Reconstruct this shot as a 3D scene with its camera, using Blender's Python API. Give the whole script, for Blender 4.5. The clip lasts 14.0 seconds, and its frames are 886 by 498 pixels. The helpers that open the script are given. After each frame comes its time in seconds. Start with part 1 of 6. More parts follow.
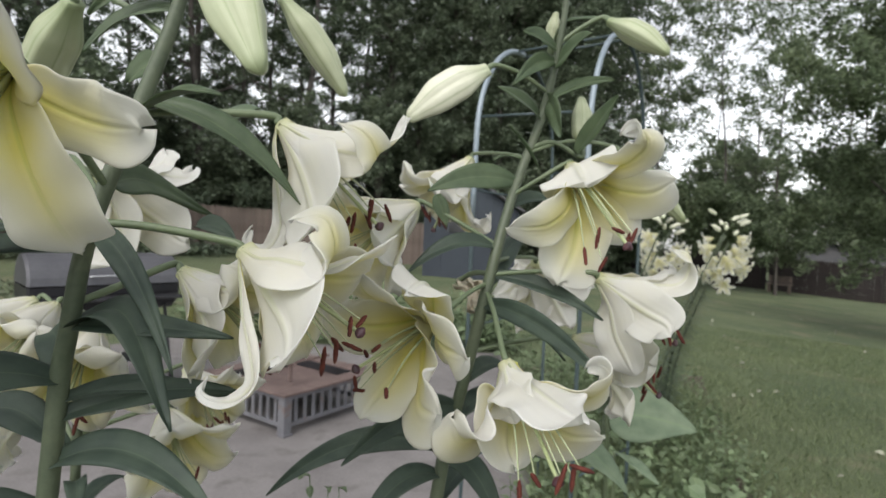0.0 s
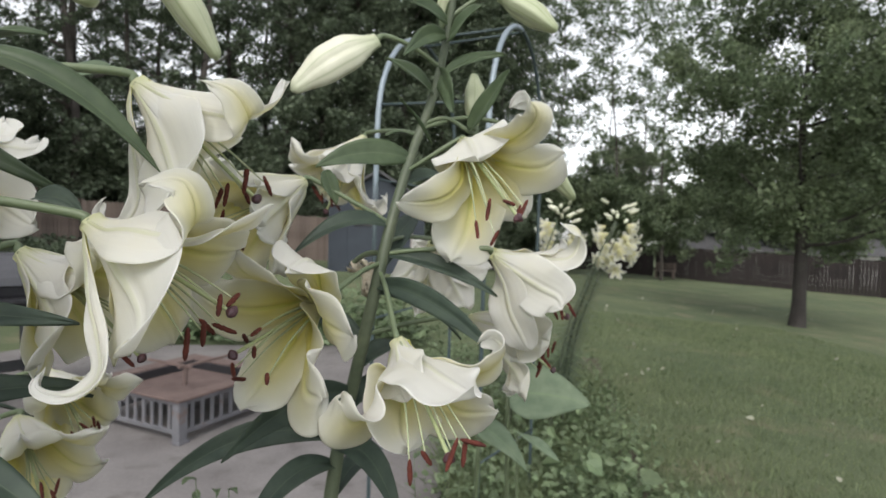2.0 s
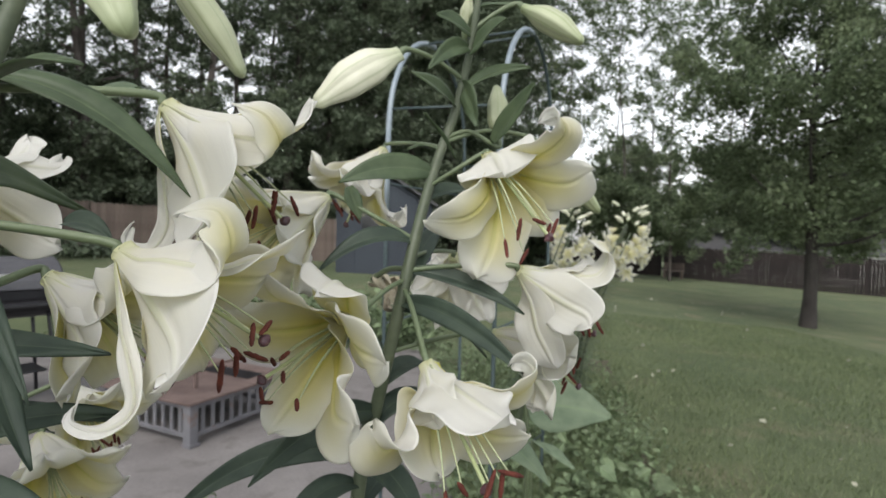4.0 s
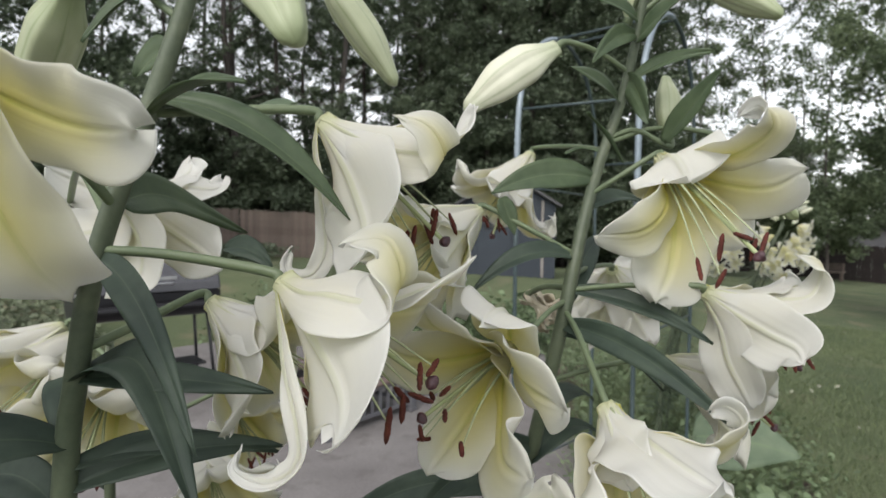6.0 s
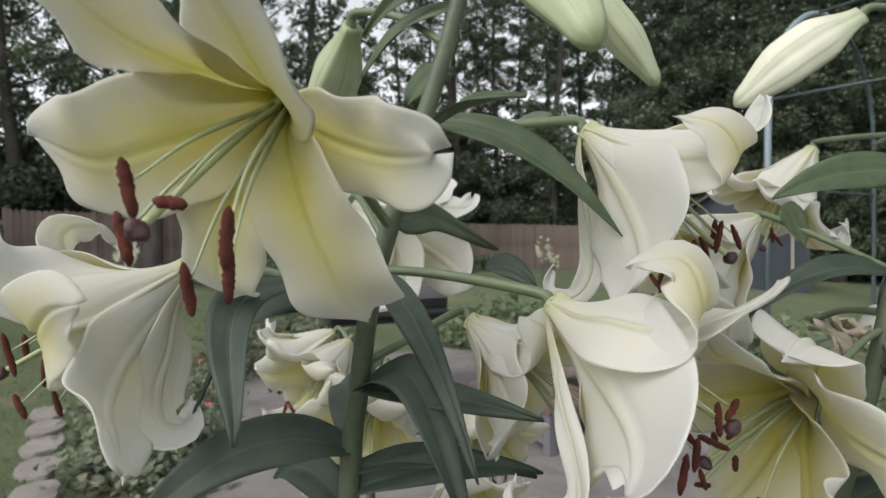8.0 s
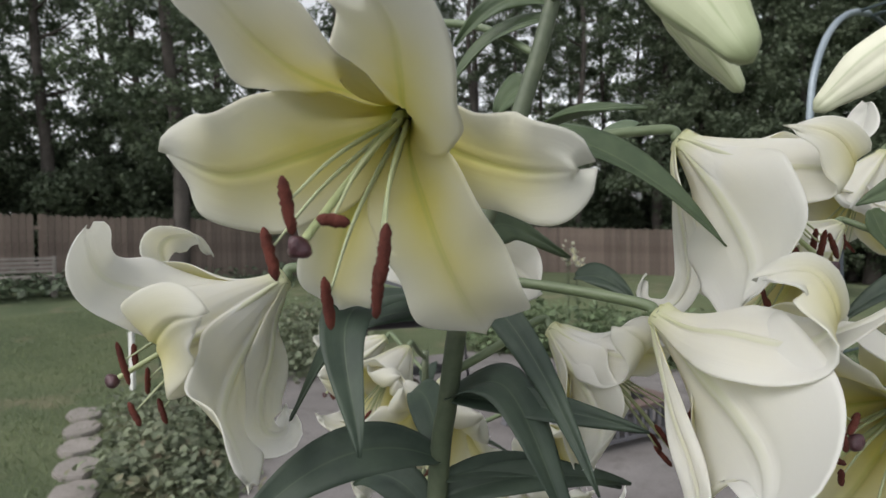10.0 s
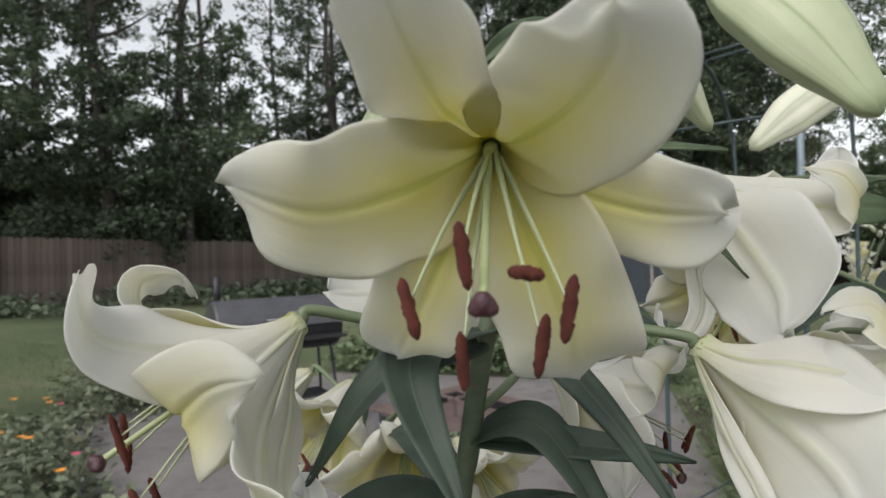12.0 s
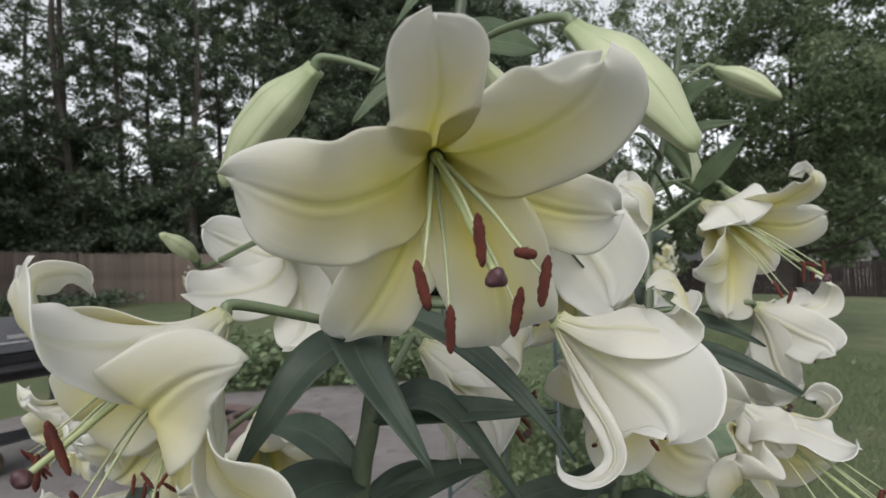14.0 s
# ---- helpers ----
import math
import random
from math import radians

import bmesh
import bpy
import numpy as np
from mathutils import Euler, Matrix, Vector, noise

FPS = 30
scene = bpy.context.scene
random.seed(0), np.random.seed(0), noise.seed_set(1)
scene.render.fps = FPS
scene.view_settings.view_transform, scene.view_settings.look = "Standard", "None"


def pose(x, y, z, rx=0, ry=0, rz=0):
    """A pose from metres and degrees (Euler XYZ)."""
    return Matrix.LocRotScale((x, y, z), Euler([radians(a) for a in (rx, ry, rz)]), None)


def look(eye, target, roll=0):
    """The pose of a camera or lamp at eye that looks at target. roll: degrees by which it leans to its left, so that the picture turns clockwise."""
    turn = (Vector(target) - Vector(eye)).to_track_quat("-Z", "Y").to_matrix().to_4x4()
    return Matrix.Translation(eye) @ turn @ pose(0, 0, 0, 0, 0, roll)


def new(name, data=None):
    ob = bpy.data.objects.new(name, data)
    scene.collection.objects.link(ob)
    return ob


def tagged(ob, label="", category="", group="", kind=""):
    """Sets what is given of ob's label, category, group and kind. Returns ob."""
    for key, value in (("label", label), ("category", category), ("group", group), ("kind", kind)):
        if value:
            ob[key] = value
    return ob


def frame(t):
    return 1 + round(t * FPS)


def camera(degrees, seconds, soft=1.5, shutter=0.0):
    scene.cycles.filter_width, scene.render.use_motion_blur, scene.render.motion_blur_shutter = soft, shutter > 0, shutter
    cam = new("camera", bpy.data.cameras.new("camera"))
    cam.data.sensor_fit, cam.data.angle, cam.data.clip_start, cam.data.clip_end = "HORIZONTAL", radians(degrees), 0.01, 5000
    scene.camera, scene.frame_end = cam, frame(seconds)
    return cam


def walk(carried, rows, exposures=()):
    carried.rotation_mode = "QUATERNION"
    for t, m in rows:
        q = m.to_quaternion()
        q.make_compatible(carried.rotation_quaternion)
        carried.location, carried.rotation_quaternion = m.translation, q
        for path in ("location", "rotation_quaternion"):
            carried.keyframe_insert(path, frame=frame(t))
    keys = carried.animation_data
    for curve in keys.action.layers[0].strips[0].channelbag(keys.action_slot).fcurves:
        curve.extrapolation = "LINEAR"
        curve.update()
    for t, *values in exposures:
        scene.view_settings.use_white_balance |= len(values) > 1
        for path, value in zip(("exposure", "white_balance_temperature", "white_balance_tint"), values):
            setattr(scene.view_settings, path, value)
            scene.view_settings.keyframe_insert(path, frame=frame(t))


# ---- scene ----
cam = camera(75.9, 14.0)

# seconds, eye, yaw, pitch, roll
PATH = [
    (0, (0.1054, 0.0747, 1.6172), 0.70, -1.95, 2.39),
    (0.5, (0.0974, 0.1058, 1.6081), -4.93, -1.91, 2.16),
    (1, (0.1148, 0.1156, 1.6025), -7.83, -1.90, 2.02),
    (1.5, (0.1251, 0.1063, 1.5981), -8.60, -2.14, 1.76),
    (2, (0.1245, 0.0976, 1.5982), -8.64, -2.21, 1.62),
    (4.5, (0.0980, 0.1240, 1.6207), -7.34, -2.17, 1.28),
    (5, (0.0928, 0.1558, 1.6236), -3.71, -2.29, 1.08),
    (5.5, (0.0898, 0.1681, 1.6244), 0.33, -2.37, 0.78),
    (6, (0.0689, 0.1745, 1.6296), 4.19, -2.34, 0.50),
    (6.5, (0.0526, 0.1856, 1.6326), 8.76, -2.14, 0.08),
    (7, (0.0481, 0.2029, 1.6305), 14.93, -1.80, -0.32),
    (7.5, (0.0383, 0.2029, 1.6331), 21.22, -1.55, -0.44),
    (8, (0.0309, 0.1910, 1.6338), 25.74, -1.19, -0.79),
    (8.5, (0.0147, 0.1755, 1.6376), 27.86, -0.84, -1.15),
    (8.7, (0.0092, 0.1739, 1.6378), 28.50, -0.87, -0.91),
    (10.8, (-0.0387, 0.1661, 1.6398), 25.95, -0.66, -1.28),
    (11, (-0.0500, 0.1666, 1.6400), 24.38, -0.67, -1.31),
    (11.5, (-0.0794, 0.1532, 1.6525), 19.17, -0.37, -1.49),
    (12, (-0.1229, 0.1496, 1.6537), 13.61, 0.53, -1.70),
    (12.5, (-0.1525, 0.1468, 1.6538), 6.64, 0.72, -1.92),
    (13, (-0.1809, 0.1335, 1.6533), -0.04, 0.68, -2.11),
    (13.5, (-0.2002, 0.1164, 1.6475), -5.83, 0.71, -2.13),
    (14, (-0.2122, 0.1013, 1.6476), -9.58, 0.61, -2.19),
]


def heading(yaw, pitch):
    a, b = radians(yaw), radians(pitch)
    return Vector((-math.sin(a) * math.cos(b), math.cos(a) * math.cos(b), math.sin(b)))


EXPOSURE = 0.58
cam.data.dof.use_dof = True
cam.data.dof.focus_distance, cam.data.dof.aperture_fstop = 0.35, 14.0
walk(cam, [(t, look(Vector(e), Vector(e) + heading(yaw, pitch), roll)) for t, e, yaw, pitch, roll in PATH],
     [(0.0, EXPOSURE + 0.06), (8.0, EXPOSURE - 0.05), (14.0, EXPOSURE - 0.22)])

# ---- light: a bright, thinly overcast evening ----
SUN_HEIGHT, SUN_TURN = 48.0, 200.0
world = bpy.data.worlds.new("overcast_sky")
scene.world = world
world.use_nodes = True
wn, wl = world.node_tree.nodes, world.node_tree.links
wn.clear()
sky = wn.new("ShaderNodeTexSky")
sky.sky_type = "NISHITA"
sky.sun_disc = False
sky.sun_elevation, sky.sun_rotation = radians(SUN_HEIGHT), radians(SUN_TURN)
sky.air_density, sky.dust_density, sky.ozone_density = 1.0, 1.2, 1.0
grey = wn.new("ShaderNodeHueSaturation")
grey.inputs["Saturation"].default_value = 0.16
wback = wn.new("ShaderNodeBackground")
wback.inputs["Strength"].default_value = 0.17
wout = wn.new("ShaderNodeOutputWorld")
wl.new(sky.outputs[0], grey.inputs["Color"])
wl.new(grey.outputs[0], wback.inputs["Color"])
wl.new(wback.outputs[0], wout.inputs["Surface"])

sun_data = bpy.data.lights.new("sun", "SUN")
sun_data.energy, sun_data.angle, sun_data.color = 1.1, radians(35), (1.0, 0.94, 0.86)
sun = new("sun", sun_data)
sa, sb = radians(SUN_TURN), radians(SUN_HEIGHT)
sun.matrix_world = look((0, 0, 30), Vector((0, 0, 30)) - Vector((math.sin(sa) * math.cos(sb), math.cos(sa) * math.cos(sb), math.sin(sb))))

# ---- materials ----


def shader(name):
    m = bpy.data.materials.new(name)
    m.use_nodes = True
    n, l = m.node_tree.nodes, m.node_tree.links
    return m, n, l, n["Principled BSDF"], n["Material Output"]


def ramp(n, stops):
    r = n.new("ShaderNodeValToRGB")
    e = r.color_ramp.elements
    while len(e) < len(stops):
        e.new(0.5)
    for q, (p, c) in zip(e, stops):
        q.position = p
        q.color = (c, c, c, 1) if isinstance(c, (int, float)) else (*c, 1)
    return r


def math_node(n, l, op, a, b=None):
    q = n.new("ShaderNodeMath")
    q.operation = op
    for i, v in enumerate((a, b)):
        if v is None:
            continue
        if isinstance(v, (int, float)):
            q.inputs[i].default_value = v
        else:
            l.new(v, q.inputs[i])
    return q.outputs[0]


def mix_col(n, l, fac, a, b):
    q = n.new("ShaderNodeMix")
    q.data_type = "RGBA"
    for i, v in ((0, fac), (6, a), (7, b)):
        if isinstance(v, tuple):
            q.inputs[i].default_value = (*v, 1)
        elif isinstance(v, (int, float)):
            q.inputs[i].default_value = v
        else:
            l.new(v, q.inputs[i])
    return q.outputs[2]


def noise_node(n, l, vec, scale, detail=4.0, rough=0.55):
    q = n.new("ShaderNodeTexNoise")
    q.inputs["Scale"].default_value, q.inputs["Detail"].default_value, q.inputs["Roughness"].default_value = scale, detail, rough
    l.new(vec, q.inputs["Vector"])
    return q.outputs["Fac"]


def bump_node(n, l, height, strength, distance, bsdf):
    q = n.new("ShaderNodeBump")
    q.inputs["Strength"].default_value, q.inputs["Distance"].default_value = strength, distance
    l.new(height, q.inputs["Height"])
    l.new(q.outputs[0], bsdf.inputs["Normal"])


def surface(name, c1, c2, coarse, fine, rough=0.8, bump=0.4, depth=0.004, metal=0.0, c3=None, islands=0.0, things=0.0, through_light=0.0):
    """Two colours over a coarse and a fine grain; islands, things: how far single pieces differ in lightness."""
    m, n, l, p, out = shader(name)
    co = n.new("ShaderNodeTexCoord").outputs["Object"]
    a, b = noise_node(n, l, co, coarse), noise_node(n, l, co, fine, 5, 0.65)
    f = math_node(n, l, "ADD", math_node(n, l, "MULTIPLY", a, 0.6), math_node(n, l, "MULTIPLY", b, 0.4))
    r = ramp(n, [(0.34, c1), (0.66, c2)])
    l.new(f, r.inputs[0])
    col = r.outputs[0]
    if c3:
        r3 = ramp(n, [(0.55, 0.0), (0.7, 1.0)])
        l.new(noise_node(n, l, co, coarse * 2.3, 6), r3.inputs[0])
        col = mix_col(n, l, math_node(n, l, "MULTIPLY", r3.outputs[0], 0.7), col, c3)
    for amount, node, socket in ((islands, "ShaderNodeNewGeometry", "Random Per Island"), (things, "ShaderNodeObjectInfo", "Random")):
        if amount:
            hs = n.new("ShaderNodeHueSaturation")
            rnd = n.new(node).outputs[socket]
            l.new(math_node(n, l, "ADD", math_node(n, l, "MULTIPLY", rnd, 2 * amount), 1 - amount), hs.inputs["Value"])
            l.new(col, hs.inputs["Color"])
            col = hs.outputs[0]
    l.new(col, p.inputs["Base Color"])
    p.inputs["Roughness"].default_value, p.inputs["Metallic"].default_value = rough, metal
    if bump:
        bump_node(n, l, b, bump, depth, p)
    if through_light:
        t = n.new("ShaderNodeBsdfTranslucent")
        l.new(col, t.inputs["Color"])
        mx = n.new("ShaderNodeMixShader")
        mx.inputs[0].default_value = through_light
        l.new(p.outputs[0], mx.inputs[1])
        l.new(t.outputs[0], mx.inputs[2])
        l.new(mx.outputs[0], out.inputs["Surface"])
    return m


def petal_material(name, inside, rich=1.0):
    """Lily tepal: u runs across the blade, v from the base to the tip."""
    m, n, l, p, out = shader(name)
    uv = n.new("ShaderNodeUVMap").outputs[0]
    sep = n.new("ShaderNodeSeparateXYZ")
    l.new(uv, sep.inputs[0])
    s = sep.outputs[1]
    across = math_node(n, l, "MULTIPLY", math_node(n, l, "ABSOLUTE", math_node(n, l, "SUBTRACT", sep.outputs[0], 0.5)), 2.0)
    co = n.new("ShaderNodeTexCoord").outputs["Object"]
    blotch = noise_node(n, l, co, 45, 3)
    white = (0.80, 0.80, 0.765) if inside else (0.80, 0.80, 0.79)
    yellow = (0.79, 0.72, 0.21) if inside else (0.74, 0.71, 0.40)
    green = (0.50, 0.58, 0.16)

    def curve(value, stops):
        r = ramp(n, stops)
        l.new(value, r.inputs[0])
        return r.outputs[0]
    if inside:
        along = curve(s, [(0.0, 1.0), (0.42, 1.0), (0.74, 0.62), (0.95, 0.08)])
        wide = curve(across, [(0.0, 1.0), (0.24, 0.82), (0.6, 0.50), (0.97, 0.19)])
        throat = curve(s, [(0.12, 0.95), (0.6, 0.0)])
    else:
        along = curve(s, [(0.0, 0.7), (0.25, 0.22), (0.7, 0.10), (0.95, 0.0)])
        wide = curve(across, [(0.0, 0.75), (0.1, 0.3), (0.5, 0.4), (0.95, 0.1)])
        throat = curve(s, [(0.0, 0.5), (0.2, 0.05)])
    f = math_node(n, l, "MAXIMUM", math_node(n, l, "MULTIPLY", along, wide), throat)
    f = math_node(n, l, "MULTIPLY", f, math_node(n, l, "ADD", 0.72 * rich, math_node(n, l, "MULTIPLY", blotch, 0.5 * rich)))
    col = mix_col(n, l, f, white, yellow)
    g_line = curve(across, [(0.0, 0.35), (0.025, 0.85), (0.05, 0.8), (0.085, 0.0)])
    g_len = curve(s, [(0.05, 0.95), (0.35, 0.65), (0.75, 0.32), (0.95, 0.0)])
    g_base = curve(s, [(0.0, 0.8), (0.12, 0.0)])
    g = math_node(n, l, "MAXIMUM", math_node(n, l, "MULTIPLY", g_line, g_len), g_base)
    col = mix_col(n, l, math_node(n, l, "MULTIPLY", g, 0.6 if inside else 0.4), col, green)
    l.new(col, p.inputs["Base Color"])
    p.inputs["Roughness"].default_value = 0.48
    p.inputs["Specular IOR Level"].default_value = 0.3
    stretch = n.new("ShaderNodeMapping")
    stretch.inputs["Scale"].default_value = (34, 2.4, 1)
    l.new(uv, stretch.inputs[0])
    veins = noise_node(n, l, stretch.outputs[0], 1.0, 3)
    bump_node(n, l, veins, 0.30, 0.001, p)
    t = n.new("ShaderNodeBsdfTranslucent")
    l.new(col, t.inputs["Color"])
    mx = n.new("ShaderNodeMixShader")
    mx.inputs[0].default_value = 0.62 if inside else 0.48
    l.new(p.outputs[0], mx.inputs[1])
    l.new(t.outputs[0], mx.inputs[2])
    l.new(mx.outputs[0], out.inputs["Surface"])
    return m


def leaf_material(name, dark, light, rib, rough=0.38, through_light=0.15):
    m, n, l, p, out = shader(name)
    uv = n.new("ShaderNodeUVMap").outputs[0]
    sep = n.new("ShaderNodeSeparateXYZ")
    l.new(uv, sep.inputs[0])
    across = math_node(n, l, "ABSOLUTE", math_node(n, l, "SUBTRACT", sep.outputs[0], 0.5))
    co = n.new("ShaderNodeTexCoord").outputs["Object"]
    r = ramp(n, [(0.35, dark), (0.65, light)])
    l.new(noise_node(n, l, co, 38, 5), r.inputs[0])
    rr = ramp(n, [(0.0, 0.8), (0.03, 0.0)])
    l.new(across, rr.inputs[0])
    col = mix_col(n, l, rr.outputs[0], r.outputs[0], rib)
    l.new(col, p.inputs["Base Color"])
    p.inputs["Roughness"].default_value = rough
    p.inputs["Specular IOR Level"].default_value = 0.35
    stretch = n.new("ShaderNodeMapping")
    stretch.inputs["Scale"].default_value = (26, 1.2, 1)
    l.new(uv, stretch.inputs[0])
    veins = noise_node(n, l, stretch.outputs[0], 1.0, 2)
    h = math_node(n, l, "SUBTRACT", veins, math_node(n, l, "MULTIPLY", rr.outputs[0], 0.6))
    bump_node(n, l, h, 0.16, 0.001, p)
    t = n.new("ShaderNodeBsdfTranslucent")
    l.new(mix_col(n, l, 0.5, col, (0.2, 0.32, 0.06)), t.inputs["Color"])
    mx = n.new("ShaderNodeMixShader")
    mx.inputs[0].default_value = through_light
    l.new(p.outputs[0], mx.inputs[1])
    l.new(t.outputs[0], mx.inputs[2])
    l.new(mx.outputs[0], out.inputs["Surface"])
    return m


def bud_material(name, pale, green):
    m, n, l, p, out = shader(name)
    uv = n.new("ShaderNodeUVMap").outputs[0]
    sep = n.new("ShaderNodeSeparateXYZ")
    l.new(uv, sep.inputs[0])
    rib = math_node(n, l, "ABSOLUTE", math_node(n, l, "SINE", math_node(n, l, "MULTIPLY", sep.outputs[0], math.pi * 6)))
    g1, g2 = ramp(n, [(0.0, 0.7), (0.28, 0.12), (0.8, 0.08), (1.0, 0.55)]), ramp(n, [(0.0, 0.6), (0.3, 0.1)])
    l.new(sep.outputs[1], g1.inputs[0])
    l.new(rib, g2.inputs[0])
    co = n.new("ShaderNodeTexCoord").outputs["Object"]
    rnd = n.new("ShaderNodeObjectInfo").outputs["Random"]
    f = math_node(n, l, "ADD", math_node(n, l, "MAXIMUM", g1.outputs[0], g2.outputs[0]), math_node(n, l, "MULTIPLY", math_node(n, l, "SUBTRACT", noise_node(n, l, co, 60), 0.5), 0.4))
    f = math_node(n, l, "ADD", f, math_node(n, l, "MULTIPLY", math_node(n, l, "SUBTRACT", rnd, 0.4), 0.3))
    f.node.use_clamp = True
    col = mix_col(n, l, f, pale, green)
    l.new(col, p.inputs["Base Color"])
    p.inputs["Roughness"].default_value = 0.45
    stretch = n.new("ShaderNodeMapping")
    stretch.inputs["Scale"].default_value = (60, 2, 1)
    l.new(uv, stretch.inputs[0])
    bump_node(n, l, noise_node(n, l, stretch.outputs[0], 1.0, 2), 0.2, 0.001, p)
    return m


PETAL_IN, PETAL_OUT = petal_material("tepal_inside", True), petal_material("tepal_outside", False)
FAR_PETAL = petal_material("distant_tepal", True, 0.5)
BUD = bud_material("ivory_bud", (0.62, 0.62, 0.50), (0.28, 0.34, 0.18))
GREEN_BUD = bud_material("green_bud", (0.43, 0.46, 0.31), (0.20, 0.26, 0.12))
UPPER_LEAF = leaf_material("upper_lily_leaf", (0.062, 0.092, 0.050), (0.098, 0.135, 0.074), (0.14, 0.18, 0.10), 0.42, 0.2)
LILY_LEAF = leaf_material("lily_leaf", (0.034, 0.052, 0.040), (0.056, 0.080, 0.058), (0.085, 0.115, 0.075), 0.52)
BORDER_LEAF = surface("border_leaf", (0.13, 0.16, 0.105), (0.22, 0.25, 0.16), 2, 40, 0.6, 0.2, 0.002, islands=0.4, through_light=0.3, c3=(0.20, 0.15, 0.10))
WEED_LEAF = surface("weed_leaf", (0.10, 0.145, 0.075), (0.18, 0.235, 0.125), 3, 40, 0.55, 0.2, 0.002, islands=0.35, through_light=0.25)
DRY_LEAF = surface("fallen_leaf", (0.22, 0.23, 0.17), (0.38, 0.37, 0.29), 3, 40, 0.7, 0.2, 0.002, islands=0.3)
BIG_LEAF = leaf_material("broad_leaf", (0.13, 0.18, 0.115), (0.19, 0.245, 0.16), (0.20, 0.28, 0.15), 0.6, 0.2)
STEM = surface("lily_stem", (0.062, 0.082, 0.050), (0.11, 0.132, 0.083), 12, 120, 0.5, 0.25, 0.001, c3=(0.13, 0.15, 0.09))
PEDICEL = surface("pedicel", (0.10, 0.135, 0.075), (0.155, 0.195, 0.11), 20, 150, 0.45, 0.15, 0.0008)
FILAMENT = surface("filament", (0.33, 0.37, 0.22), (0.42, 0.46, 0.29), 30, 200, 0.45, 0.0)
STYLE = surface("style", (0.31, 0.36, 0.18), (0.40, 0.45, 0.25), 30, 200, 0.4, 0.0)
ANTHER = surface("anther_pollen", (0.055, 0.012, 0.009), (0.155, 0.036, 0.023), 90, 1400, 0.95, 0.9, 0.0012)
STIGMA = surface("stigma", (0.03, 0.012, 0.018), (0.10, 0.04, 0.05), 150, 900, 0.3, 0.5, 0.001)
WITHERED = surface("withered_petal", (0.62, 0.55, 0.42), (0.75, 0.70, 0.58), 40, 260, 0.7, 0.5, 0.002, c3=(0.42, 0.30, 0.18), through_light=0.2)
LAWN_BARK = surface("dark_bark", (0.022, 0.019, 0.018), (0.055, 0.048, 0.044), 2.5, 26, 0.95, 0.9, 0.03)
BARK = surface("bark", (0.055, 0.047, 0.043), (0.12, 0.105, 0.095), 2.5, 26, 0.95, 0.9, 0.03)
CROWN = surface("tree_leaves", (0.09, 0.122, 0.08), (0.155, 0.192, 0.122), 0.5, 4, 0.6, 0.0, islands=0.45, through_light=0.3)
CROWN_LIGHT = surface("pale_tree_leaves", (0.13, 0.175, 0.105), (0.21, 0.255, 0.15), 0.6, 4, 0.55, 0.0, islands=0.5, through_light=0.62)
GRASS = surface("lawn", (0.064, 0.094, 0.045), (0.150, 0.176, 0.087), 0.55, 48, 0.9, 0.9, 0.03, c3=(0.21, 0.19, 0.12))
BLADE = surface("grass_blade", (0.116, 0.155, 0.077), (0.190, 0.230, 0.118), 1.5, 30, 0.6, 0.0, islands=0.4, through_light=0.3)
SOIL = surface("soil", (0.05, 0.038, 0.03), (0.13, 0.10, 0.08), 3, 45, 0.95, 0.9, 0.02)
CONCRETE = surface("patio_concrete", (0.135, 0.124, 0.124), (0.225, 0.212, 0.208), 1.9, 45, 0.85, 0.6, 0.005, c3=(0.105, 0.094, 0.09))
FENCE_WOOD = surface("weathered_fence_wood", (0.10, 0.076, 0.064), (0.19, 0.15, 0.128), 1.4, 30, 0.9, 0.6, 0.006, islands=0.12, things=0.2)
# Far fence boards: the shade on them is put into this dark colour.
SHADED_FENCE = surface("shaded_fence_wood", (0.012, 0.009, 0.009), (0.028, 0.021, 0.020), 1.4, 30, 0.9, 0.6, 0.006, islands=0.12, things=0.2)
TERRACOTTA = surface("red_slate", (0.095, 0.066, 0.060), (0.165, 0.118, 0.106), 6, 60, 0.7, 0.5, 0.004, islands=0.1)
PIT_METAL = surface("grey_painted_steel", (0.13, 0.13, 0.145), (0.19, 0.19, 0.205), 5, 60, 0.55, 0.2, 0.001, metal=0.2, c3=(0.16, 0.10, 0.075))
DARK_METAL = surface("black_enamel", (0.012, 0.012, 0.014), (0.03, 0.03, 0.034), 5, 50, 0.4, 0.15, 0.001)
GREY_LID = surface("grey_grill_lid", (0.07, 0.07, 0.08), (0.11, 0.11, 0.12), 5, 60, 0.45, 0.15, 0.001, metal=0.3)
STEEL = surface("bare_steel", (0.45, 0.45, 0.47), (0.6, 0.6, 0.62), 8, 90, 0.35, 0.1, 0.001, metal=0.9)
TUBE = surface("blue_grey_tube", (0.20, 0.25, 0.29), (0.30, 0.35, 0.39), 6, 60, 0.45, 0.1, 0.001, metal=0.3)
WIRE_AND_UNLIT_TUBE = surface("dark_green_wire_and_unlit_tube", (0.03, 0.05, 0.055), (0.06, 0.085, 0.09), 6, 60, 0.5, 0.1, 0.001)
# Slate blue taken down: the trees' shade over the shed is in this colour.
SHADED_SHED_BLUE = surface("shaded_slate_blue_siding", (0.024, 0.031, 0.042), (0.040, 0.050, 0.064), 1.5, 30, 0.75, 0.3, 0.003)
# Shingle grey lowered as well, for the shade on the shed roof.
SHINGLE = surface("darkened_grey_shingles", (0.055, 0.055, 0.06), (0.11, 0.11, 0.115), 3, 30, 0.9, 0.6, 0.006)
